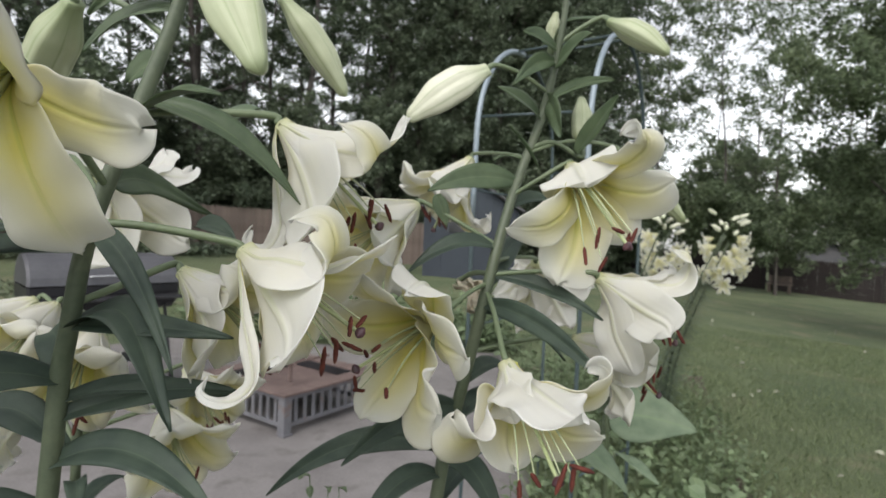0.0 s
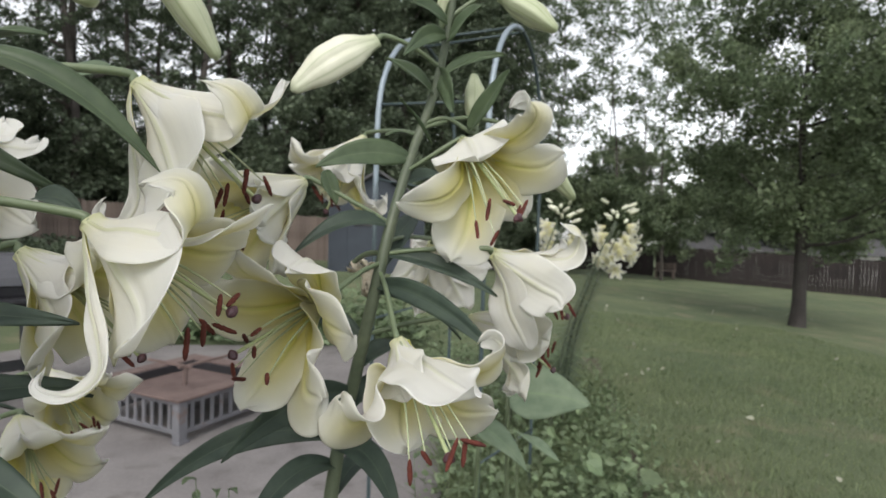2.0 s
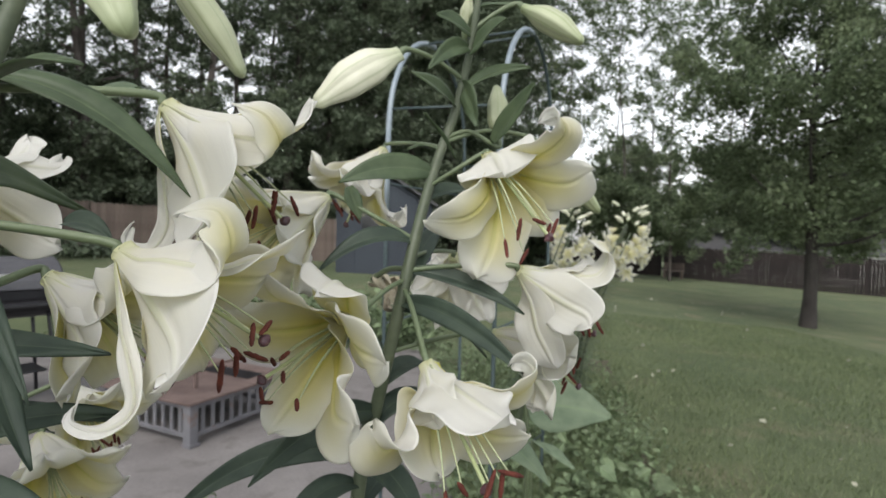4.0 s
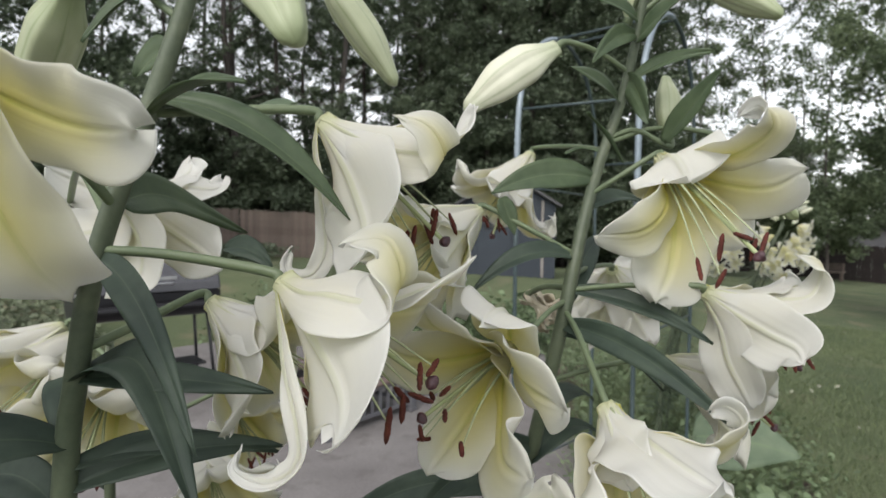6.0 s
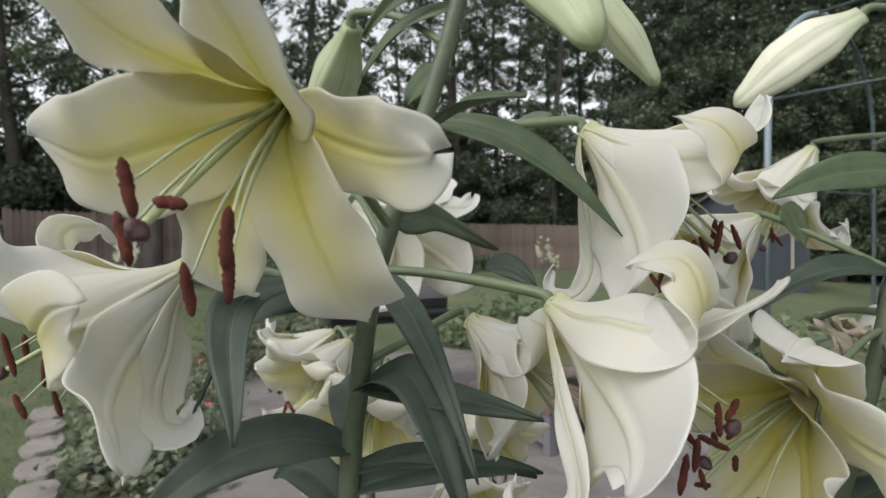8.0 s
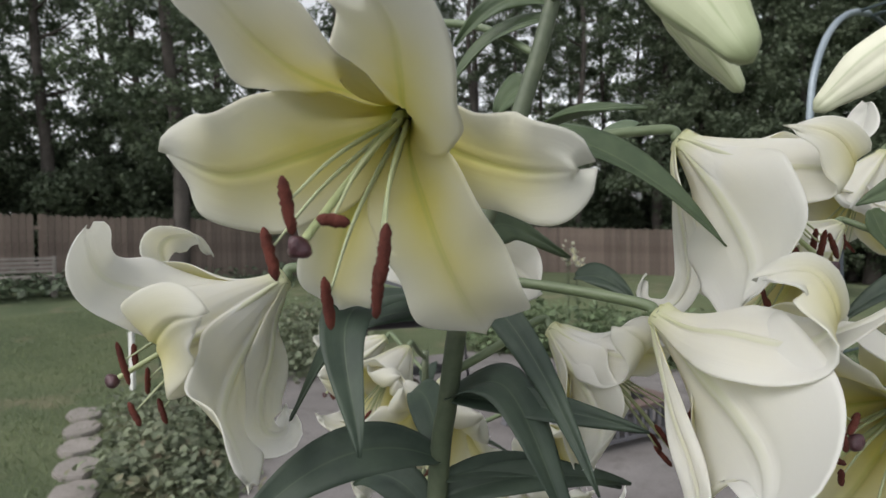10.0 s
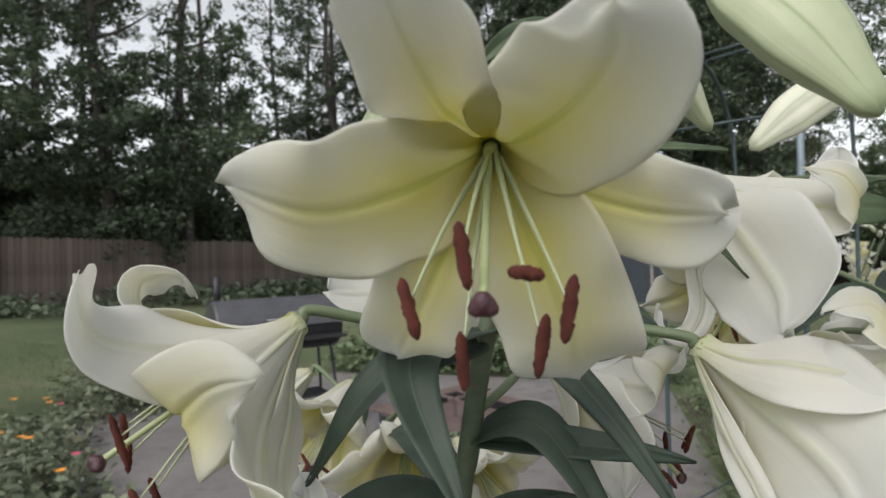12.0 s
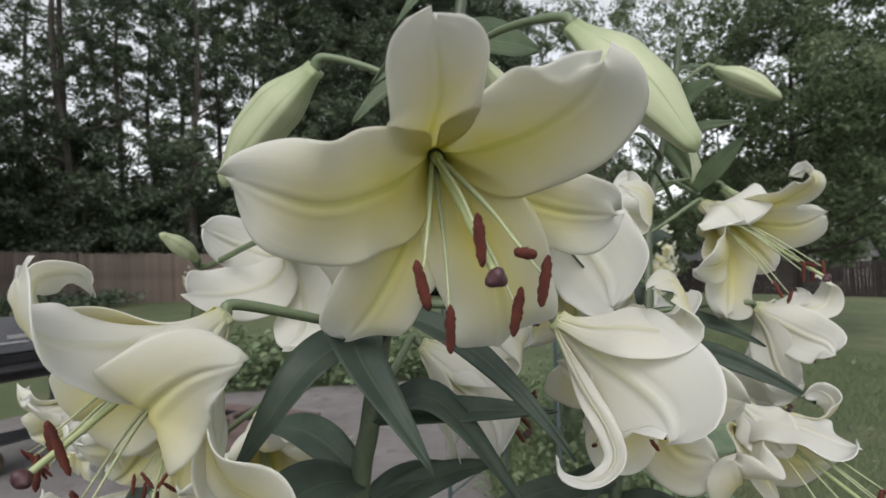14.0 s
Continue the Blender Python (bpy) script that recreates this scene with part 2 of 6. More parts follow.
WHITE_PAINT = surface("white_paint", (0.66, 0.66, 0.64), (0.78, 0.78, 0.76), 2, 30, 0.6, 0.1, 0.002)
DARK_GLASS = surface("dark_window", (0.012, 0.014, 0.016), (0.02, 0.022, 0.025), 2, 20, 0.08, 0.0)
STONE = surface("pale_stone", (0.19, 0.175, 0.16), (0.33, 0.30, 0.28), 4, 50, 0.9, 0.7, 0.01)
LOG_WOOD = surface("split_log", (0.07, 0.05, 0.038), (0.17, 0.13, 0.10), 6, 50, 0.95, 0.8, 0.01)
ORANGE = surface("orange_petal", (0.72, 0.24, 0.02), (0.85, 0.36, 0.04), 60, 300, 0.6, 0.0)
PINK = surface("pink_petal", (0.55, 0.03, 0.12), (0.65, 0.08, 0.18), 60, 300, 0.6, 0.0)

# ---- mesh tools ----
TAU = 2 * math.pi


def smooth(x):
    x = np.clip(x, 0, 1)
    return x * x * (3 - 2 * x)


def empty(name, at, label, category, group="", kind=""):
    ob = new(name)
    ob.location = at
    ob.empty_display_size = 0.02
    bpy.context.view_layer.update()
    return tagged(ob, label, category, group, kind)


def mesh_data(name, verts, faces, mats, slots=None, uvs=None, shade=True):
    me = bpy.data.meshes.new(name)
    me.from_pydata([tuple(map(float, v)) for v in verts] if not isinstance(verts, np.ndarray) else verts.tolist(), [], faces if isinstance(faces, list) else faces.tolist())
    for m in (mats if isinstance(mats, (list, tuple)) else [mats]):
        me.materials.append(m)
    if slots is not None:
        me.polygons.foreach_set("material_index", np.asarray(slots, dtype=np.int32))
    if uvs is not None:
        layer = me.uv_layers.new(name="UVMap")
        idx = np.empty(len(me.loops), dtype=np.int32)
        me.loops.foreach_get("vertex_index", idx)
        layer.data.foreach_set("uv", np.asarray(uvs, dtype=np.float32)[idx].ravel())
    me.polygons.foreach_set("use_smooth", np.full(len(me.polygons), shade, dtype=bool))
    me.update()
    return me


def put(name, me, parent=None, label=""):
    ob = new(name, me)
    if parent is not None:
        ob.parent = parent
        where = Vector((0, 0, 0))
        up = parent
        while up is not None:
            where += up.location
            up = up.parent
        ob.location = -where
    if label:
        ob["label"] = label
    return ob


def part(name, bm, material, parent=None, label="", shade=False):
    """A bmesh as one mesh object under a thing or a part."""
    me = bpy.data.meshes.new(name)
    bm.to_mesh(me)
    bm.free()
    me.materials.append(material)
    me.polygons.foreach_set("use_smooth", np.full(len(me.polygons), shade, dtype=bool))
    return put(name, me, parent, label)


def box_bm(cx, cy, cz, sx, sy, sz, turn=0.0, bevel=0.0, bm=None, tilt=None):
    bm = bm or bmesh.new()
    m = Matrix.Translation((cx, cy, cz)) @ Matrix.Rotation(turn, 4, "Z")
    if tilt is not None:
        m = m @ tilt
    r = bmesh.ops.create_cube(bm, size=1.0, matrix=m @ Matrix.Diagonal((sx, sy, sz, 1)))
    if bevel:
        edges = {e for v in r["verts"] for e in v.link_edges}
        bmesh.ops.bevel(bm, geom=list(edges), offset=bevel, segments=2, affect="EDGES", profile=0.5)
    return bm


def tube_arrays(points, radii, n=10, caps=True):
    """Verts, faces and uvs of a tube along points."""
    pts = np.asarray(points, float)
    k = len(pts)
    rad = np.broadcast_to(np.asarray(radii, float), (k,))
    tan = np.gradient(pts, axis=0)
    tan /= np.linalg.norm(tan, axis=1)[:, None] + 1e-12
    ref = np.array([0, 0, 1.0]) if abs(tan[0][2]) < 0.9 else np.array([1.0, 0, 0])
    u = np.cross(tan[0], ref)
    verts, uvs = [], []
    for i in range(k):
        u = u - tan[i] * (u @ tan[i])
        u /= np.linalg.norm(u)
        w = np.cross(tan[i], u)
        for j in range(n):
            a = TAU * j / n
            verts.append(pts[i] + rad[i] * (math.cos(a) * u + math.sin(a) * w))
            uvs.append((j / n, i / (k - 1)))
    faces = [[i * n + j, i * n + (j + 1) % n, (i + 1) * n + (j + 1) % n, (i + 1) * n + j] for i in range(k - 1) for j in range(n)]
    if caps:
        faces += [list(range(n - 1, -1, -1)), list(range((k - 1) * n, k * n))]
    return np.array(verts), faces, uvs


def spline(ctrl, k=16):
    """Catmull-Rom through control points."""
    p = [np.asarray(c, float) for c in ctrl]
    p = [2 * p[0] - p[1], *p, 2 * p[-1] - p[-2]]
    out = []
    segs = len(p) - 3
    for i in range(segs):
        for t in np.linspace(0, 1, k, endpoint=(i == segs - 1)):
            a, b, c, d = p[i:i + 4]
            out.append(0.5 * (2 * b + (c - a) * t + (2 * a - 5 * b + 4 * c - d) * t ** 2 + (3 * b - a - 3 * c + d) * t ** 3))
    return np.array(out)


def tube(name, ctrl, radii, mat, parent=None, n=10, k=10, label=""):
    pts = spline(ctrl, k) if len(ctrl) > 2 else np.linspace(ctrl[0], ctrl[1], 2)
    if isinstance(radii, (tuple, list)):
        radii = np.interp(np.linspace(0, 1, len(pts)), np.linspace(0, 1, len(radii)), radii)
    v, f, uv = tube_arrays(pts, radii, n)
    return put(name, mesh_data(name, v, f, mat, uvs=uv), parent, label)


def sheet(name, grid, thick, mats, parent, label="", shade=True, normals=None):
    """A thin blade with two faces and a rim from a grid of points; mats: for the face that the normal leaves, and for the back."""
    nu, nv = grid.shape[:2]
    du, dv = np.gradient(grid, axis=0), np.gradient(grid, axis=1)
    nm = np.cross(dv, du)
    nm /= np.linalg.norm(nm, axis=2)[..., None] + 1e-12
    edge = np.ones((nu, nv))
    edge[:, 0] = edge[:, -1] = 0.25
    edge[-1, :] = 0.25
    off = nm * (thick * 0.5 * edge)[..., None]
    verts = np.concatenate([(grid + off).reshape(-1, 3), (grid - off).reshape(-1, 3)])
    q = nu * nv
    a = np.arange(q).reshape(nu, nv)
    f1 = np.stack([a[:-1, :-1], a[:-1, 1:], a[1:, 1:], a[1:, :-1]], -1).reshape(-1, 4)
    f2 = f1[:, ::-1] + q
    ring = np.concatenate([a[0, :], a[1:, -1], a[-1, -2::-1], a[-2:0:-1, 0]])
    nxt = np.roll(ring, -1)
    f3 = np.stack([ring, ring + q, nxt + q, nxt], -1)
    faces = np.concatenate([f1, f2, f3])
    slots = np.concatenate([np.zeros(len(f1)), np.ones(len(f2)), np.zeros(len(f3))]).astype(int)
    uu, vv = np.meshgrid(np.linspace(0, 1, nv), np.linspace(0, 1, nu))
    uv = np.stack([uu, vv], -1).reshape(-1, 2)
    me = mesh_data(name, verts, faces, mats, slots if len(mats) > 1 else None, np.concatenate([uv, uv]), shade)
    return put(name, me, parent, label)


# ---- lilies ----


def blade_line(length, flare, curl, splay=26.0, nu=38, start=0.38, span=0.5):
    """The midline of a tepal: its angle from the flower's axis, reach and height."""
    s = np.linspace(0, 1, nu)
    on = 0.68 - 0.10 * min(1.0, curl / 130)
    th = np.radians(splay + flare * smooth((s - start) / span) + curl * smooth((s - on) / (1 - on)))
    ds = length / (nu - 1)
    mid = 0.5 * (th[1:] + th[:-1])
    r = np.concatenate([[0], np.cumsum(np.sin(mid) * ds)])
    z = np.concatenate([[0], np.cumsum(np.cos(mid) * ds)])
    return s, th, r, z


def reach_for(r, z, curl, splay, start=0.38, span=0.5):
    """The length and flare that bring a tepal's tip to reach r at height z."""
    best = (9, 0.13, 40)
    for length in np.arange(0.09, 0.186, 0.003):
        for flare in range(-10, 130, 4):
            _, _, rr, zz = blade_line(length, flare, curl, splay, 20, start, span)
            e = (rr[-1] + 0.004 - r) ** 2 + (zz[-1] - z) ** 2 + (0.05 * (length - 0.135)) ** 2
            if e < best[0]:
                best = (e, length, flare)
    return best[1], best[2]


def tepal_grid(phi, length, flare, curl, half, bend, cup, ruffle, splay, seed, nv=31, inner=False, blunt=2.7, ribs=1.0, start=0.38, span=0.5, root=None):
    """root: the turn at the tube, where the six stand evenly."""
    s, th, r, z = blade_line(length, flare, curl, splay, 38, start, span)
    rng = random.Random(seed)
    r = r + (0.0035 if inner else 0.005)
    w = half * (0.26 + 0.74 * smooth(s / 0.46)) * np.clip(1 - np.clip((s - 0.52) / 0.48, 0, 1) ** blunt, 0.0, 1) ** 0.6 + 0.0012
    tight = smooth(np.array((curl - 70) / 60))
    w = w * (1 - 0.36 * tight * smooth((s - 0.5) / 0.4))
    b = smooth((s - start + 0.06) / 0.45)
    k = (1 - b) * 0.9 / np.maximum(r, 0.008) + b * cup
    k = np.where(np.abs(k) < 0.5, 0.5, k)
    x = np.linspace(-1, 1, nv)
    ax = np.abs(x)[None, :]
    pw = rng.uniform(0, 6.28), rng.uniform(0, 6.28)
    swing = ruffle * 6.0 * smooth((s - 0.25) / 0.3) * (1 - smooth((s - 0.9) / 0.1))
    outline = np.where(x[None, :] > 0, (1 + swing * np.sin(TAU * 2.4 * s + pw[0]))[:, None], (1 + swing * np.sin(TAU * 2.8 * s + pw[1]))[:, None])
    v = w[:, None] * x[None, :] * outline
    kk = k[:, None]
    lat, dep = np.sin(kk * v) / kk, (1 - np.cos(kk * v)) / kk
    p1, p2, waves = rng.uniform(0, 6.28), rng.uniform(0, 6.28), rng.uniform(2.0, 3.0)
    edge = ax ** 2.4 * smooth((s - 0.35) / 0.4)[:, None]
    dep = dep + ruffle * edge * np.where(x[None, :] > 0, np.sin(TAU * waves * s + p1)[:, None], np.sin(TAU * (waves + 0.4) * s + p2)[:, None])
    dep = dep - 0.13 * half * ax ** 3 * smooth((s - 0.5) / 0.35)[:, None]
    dep = dep + half * (0.50 * (np.sqrt(x[None, :] ** 2 + 0.006) - 0.077) - 0.52 * x[None, :] ** 2) * smooth((s - start + 0.1) / 0.35)[:, None]
    fade = (smooth(s / 0.12) * (1 - smooth((s - 0.82) / 0.18)))[:, None]
    dep = dep - ribs * fade * (0.0024 * np.exp(-(x[None, :] / 0.095) ** 2) - 0.0009 * np.exp(-((ax - 0.22) / 0.10) ** 2))
    dep = dep + ribs * fade * 0.00022 * np.cos(TAU * 2.6 * x[None, :] + p2) * (1 - ax)
    dep = dep + 0.0008 * np.sin(9 * s[:, None] + 5 * x[None, :] + p1) * smooth(s / 0.4)[:, None]
    lat = lat + (bend * length * s ** 2)[:, None]
    ct, st = np.cos(th)[:, None], np.sin(th)[:, None]
    reach = smooth((s - 0.72) / 0.28)[:, None] * (0.0045 * np.sin(2.6 * x[None, :] + p1) + 0.0025 * np.cos(7 * x[None, :] + p2) - 0.004 * ax ** 2)
    er = r[:, None] - ct * dep + st * reach
    ez = z[:, None] + st * dep + ct * reach
    turn = np.radians(phi if root is None else root + (phi - root) * smooth((s - 0.1) / 0.65))
    ca, sa = np.cos(turn) * np.ones(len(s)), np.sin(turn) * np.ones(len(s))
    ca, sa = ca[:, None], sa[:, None]
    return np.stack([er * ca - lat * sa, er * sa + lat * ca, ez], -1)


def tepal_along(rows, half, seed, blunt=3.0, twist=0.0, inner=False, ruffle=0.0045, ribs=1.0, nu=44, nv=31):
    """A tepal whose midline runs through rows of (turn about the axis, reach, height); twist: degrees about the midline at the tip."""
    rng = random.Random(seed)
    first = rows[0]
    pts = [(0.004 * math.cos(radians(first[0])), 0.004 * math.sin(radians(first[0])), 0.0)]
    pts += [(r * math.cos(radians(q)), r * math.sin(radians(q)), z) for q, r, z in rows]
    line = spline(pts, 14)
    run = np.concatenate([[0], np.cumsum(np.linalg.norm(np.diff(line, axis=0), axis=1))])
    s = np.linspace(0, 1, nu)
    line = np.stack([np.interp(s * run[-1], run, line[:, c]) for c in range(3)], -1)
    for _ in range(2):
        line[1:-1] = 0.25 * line[:-2] + 0.5 * line[1:-1] + 0.25 * line[2:]
    tan = np.gradient(line, axis=0)
    tan /= np.linalg.norm(tan, axis=1)[:, None]
    turn = np.unwrap(np.arctan2(line[:, 1], line[:, 0]))
    turn = turn + (np.mean(turn[nu // 4:]) - turn) * 0.5
    side = np.stack([-np.sin(turn), np.cos(turn), np.zeros(nu)], -1)
    side -= tan * np.sum(tan * side, axis=1)[:, None]
    side /= np.linalg.norm(side, axis=1)[:, None]
    nor = np.cross(tan, side)
    a = np.radians(twist * smooth((s - 0.08) / 0.5))[:, None]
    side, nor = side * np.cos(a) + nor * np.sin(a), nor * np.cos(a) - side * np.sin(a)
    w = half * (0.26 + 0.74 * smooth(s / (0.38 if inner else 0.46))) * np.clip(1 - np.clip((s - 0.5) / 0.5, 0, 1) ** blunt, 0.0, 1) ** 0.6 + 0.0010
    r = np.hypot(line[:, 0], line[:, 1])
    b = smooth((s - 0.16) / 0.4)
    k = (1 - b) * 0.85 / np.maximum(r, 0.008) + b * rng.uniform(2, 6)
    x = np.linspace(-1, 1, nv)
    ax = np.abs(x)[None, :]
    p1, p2, p3, p4 = (rng.uniform(0, TAU) for _ in range(4))
    waves = rng.uniform(1.6, 2.6)
    swing = ruffle * 7.0 * smooth((s - 0.3) / 0.3) * (1 - smooth((s - 0.88) / 0.12))
    outline = np.where(x[None, :] > 0, (1 + swing * np.sin(TAU * waves * s + p3))[:, None], (1 + swing * np.sin(TAU * (waves + 0.5) * s + p4))[:, None])
    v = w[:, None] * x[None, :] * outline
    kk = k[:, None]
    lat, dep = np.sin(kk * v) / kk, (1 - np.cos(kk * v)) / kk
    edge = ax ** 2.2 * smooth((s - 0.3) / 0.4)[:, None]
    dep = dep + ruffle * edge * np.where(x[None, :] > 0, np.sin(TAU * (waves + 0.6) * s + p1)[:, None], np.sin(TAU * waves * s + p2)[:, None])
    dep = dep - 0.10 * half * ax ** 3 * smooth((s - 0.5) / 0.35)[:, None]
    fade = (smooth(s / 0.12) * (1 - smooth((s - 0.85) / 0.15)))[:, None]
    dep = dep - ribs * fade * (0.0017 * np.exp(-(x[None, :] / 0.060) ** 2) - 0.0006 * np.exp(-((ax - 0.14) / 0.06) ** 2))
    dep = dep + ribs * fade * 0.00012 * np.cos(TAU * 4.2 * x[None, :] + p2) * (1 - ax)
    dep = dep + 0.0010 * np.sin(8 * s[:, None] + 4 * x[None, :] + p1) * smooth(s / 0.4)[:, None]
    push = smooth((s - 0.75) / 0.25)[:, None] * (0.0025 * np.sin(2.4 * x[None, :] + p3) + 0.0018 * np.cos(6 * x[None, :] + p4))
    return line[:, None, :] + side[:, None, :] * lat[..., None] + nor[:, None, :] * dep[..., None] + tan[:, None, :] * push[..., None]


def axes(axis):
    a = np.asarray(axis, float)
    a /= np.linalg.norm(a)
    x = np.array([0, 0, 1.0]) - a[2] * a
    x /= np.linalg.norm(x)
    return np.stack([x, np.cross(a, x), a])


def ellipsoid_rod(name, a, b, rad, mat, parent, n=9, k=9, bumpy=0.0, seed=0, flat=1.0):
    """A rounded rod from a to b, such as an anther."""
    rng = random.Random(seed)
    pts = np.linspace(a, b, k)
    t = np.linspace(-1, 1, k)
    rad = rad * np.sqrt(np.clip(1 - np.abs(t) ** 3.2, 0.03, 1))
    v, f, uv = tube_arrays(pts, rad, n)
    if bumpy:
        c = np.repeat(pts, n, axis=0)
        v = c + (v - c) * (1 + bumpy * np.array([rng.uniform(-1, 1) for _ in range(len(v))]))[:, None]
    return put(name, mesh_data(name, v, f, mat, uvs=uv), parent)


def lily_flower(plant, base, axis, tepals, stem_at, stamens=None, seed=1, droop=0.018, spread=0.017, out=0.112, anther_len=0.021, pollen=0.0019, splays=(27, 24), wavy=1.0, blunt=2.7, tilt=0.8, ribs=1.3, stalk=0.0032, tube_end=(0.38, 0.5),
                half=(0.030, 0.036), anthers=None, stigma=None, label="pale yellow trumpet lily bloom with white recurved tips"):
    """tepals: six of (turn about the axis, reach, height, curl, bend, cup and, if not 1, the breadth), outer and inner ones by turns,
    or six of (half breadth, bluntness, twist, rows of turn, reach and height along the midline); anthers: the ends of each."""
    rng = random.Random(seed)
    base = np.asarray(base, float)
    fr = axes(axis)
    a = fr[2]
    at = np.asarray(stem_at, float)
    d = np.linalg.norm(base - at)
    ctrl = [at, at + (base - at) * 0.4 + np.array([0, 0, 0.035 * d]), base - a * min(0.010, 0.2 * d), base, base + a * 0.002]
    pts = spline(ctrl, 8)
    q = np.linspace(0, 1, len(pts))
    rad = stalk + 0.0006 * q + 0.0030 * smooth((q - 0.86) / 0.1)
    v, f, uv = tube_arrays(pts, rad, 12)
    flower = put("flower", mesh_data("flower", v, f, PEDICEL, uvs=uv), plant, label)
    # Added pale plug that brightens the dark hole at the tube's bottom.
    ellipsoid_rod("throat_plug", base + a * 0.001, base + a * 0.012, 0.0036, STYLE, flower, 12, 9)
    if len(tepals[0]) > 5:
        turns = np.degrees(np.unwrap(np.radians([t[0] for t in tepals])))
        step = 60.0 if turns[-1] > turns[0] else -60.0
        roots = step * np.arange(6) + np.mean(turns - step * np.arange(6))
        tepals = [(u, *t[1:]) for u, t in zip(turns, tepals)]
    for i, t in enumerate(tepals):
        inner = i % 2 == 1
        if len(t) < 6:
            breadth, tip, twist, rows = t
            g = tepal_along(rows, breadth, seed * 17 + i, tip, twist, inner, 0.0042 * wavy, ribs)
        else:
            phi, r, z, curl, bend, cup, *more = t
            splay = splays[1] if inner else splays[0]
            length, flare = reach_for(r, z, curl, splay, *tube_end)
            g = tepal_grid(phi, length, flare, curl, (half[1] if inner else half[0]) * (more[0] if more else 1.0), bend, cup, wavy * (0.0068 if inner else 0.005), splay, seed * 17 + i, inner=inner, blunt=blunt, ribs=ribs, start=tube_end[0], span=tube_end[1], root=roots[i])
        sheet("tepal", base + g @ fr, 0.0011, [PETAL_OUT, PETAL_IN], flower)
    down = np.array([0, 0, -1.0])
    if anthers:
        for j, (p, q) in enumerate(anthers):
            p, q = np.asarray(p, float), np.asarray(q, float)
            tip = p + (q - p) * 0.45
            root = base + a * 0.007 + 0.0035 * (tip - base - a * ((tip - base) @ a)) / 0.03
            mid = root * 0.45 + tip * 0.55 + a * 0.006 + down * (-0.004)
            tube("filament", [root, mid, tip], (0.0016, 0.0010, 0.0005), FILAMENT, flower, 8, 8)
            ellipsoid_rod("anther", p, q, pollen, ANTHER, flower, 10, 19, 0.20, seed + j)
        end = np.asarray(stigma, float)
        tube("style", [base + a * 0.015, (base + end) / 2 + a * 0.008, end], (0.0022, 0.0016, 0.0018), STYLE, flower, 9, 9)
        knob(end, end - base, 0.0046, flower)
        return flower
    if stamens is None:
        ph = rng.uniform(0, 60)
        stamens = [(ph + 60 * j + rng.uniform(-12, 12), spread * rng.uniform(0.7, 1.15), out * rng.uniform(0.93, 1.04)) for j in range(6)]
    for j, (phi, r, z) in enumerate(stamens):
        ca, sa = math.cos(radians(phi)), math.sin(radians(phi))
        tip = base + np.array([r * ca, r * sa, z]) @ fr + down * droop * 0.6
        root = base + np.array([0.003 * ca, 0.003 * sa, 0.012]) @ fr
        mid = base + np.array([0.25 * r * ca, 0.25 * r * sa, 0.55 * z]) @ fr + down * droop * 0.15
        tube("filament", [root, mid, tip], (0.0016, 0.0010, 0.0005), FILAMENT, flower, 7, 7)
        side = np.array([rng.uniform(-1, 1) * tilt, rng.uniform(-1, 1) * tilt, 1.0])
        side /= np.linalg.norm(side)
        ellipsoid_rod("anther", tip - side * anther_len * 0.52, tip + side * anther_len * 0.48, pollen, ANTHER, flower, 10, 19, 0.20, seed + j)
    end = base + np.array([-0.012, 0.0, out * 1.1]) @ fr + down * droop * 0.5
    tube("style", [base + a * 0.015, base + a * out * 0.6 + down * droop * 0.3, end], (0.0017, 0.0015, 0.0017), STYLE, flower, 8, 8)
    knob(end, a, 0.0042, flower)
    return flower


def knob(at, axis, r, parent):
    """A three-lobed stigma."""
    fr = axes(axis)
    n, k = 18, 9
    verts, faces = [], []
    for i in range(k):
        t = i / (k - 1)
        rr = r * math.sin(math.pi * (0.08 + 0.84 * t)) ** 0.7
        for j in range(n):
            p = TAU * j / n
            w = rr * (1 + 0.22 * math.cos(3 * p) * smooth(np.array(t * 1.5)))
            verts.append(np.asarray(at) + np.array([w * math.cos(p), w * math.sin(p), (t - 0.4) * r * 1.7]) @ fr)
    faces = [[i * n + j, i * n + (j + 1) % n, (i + 1) * n + (j + 1) % n, (i + 1) * n + j] for i in range(k - 1) for j in range(n)]
    faces += [list(range(n - 1, -1, -1)), list(range((k - 1) * n, k * n))]
    return put("stigma", mesh_data("stigma", np.array(verts), faces, STIGMA), parent)


def on_stem(stem, z):
    zs = [p[2] for p in stem]
    return (float(np.interp(z, zs, [p[0] for p in stem])), float(np.interp(z, zs, [p[1] for p in stem])), z)


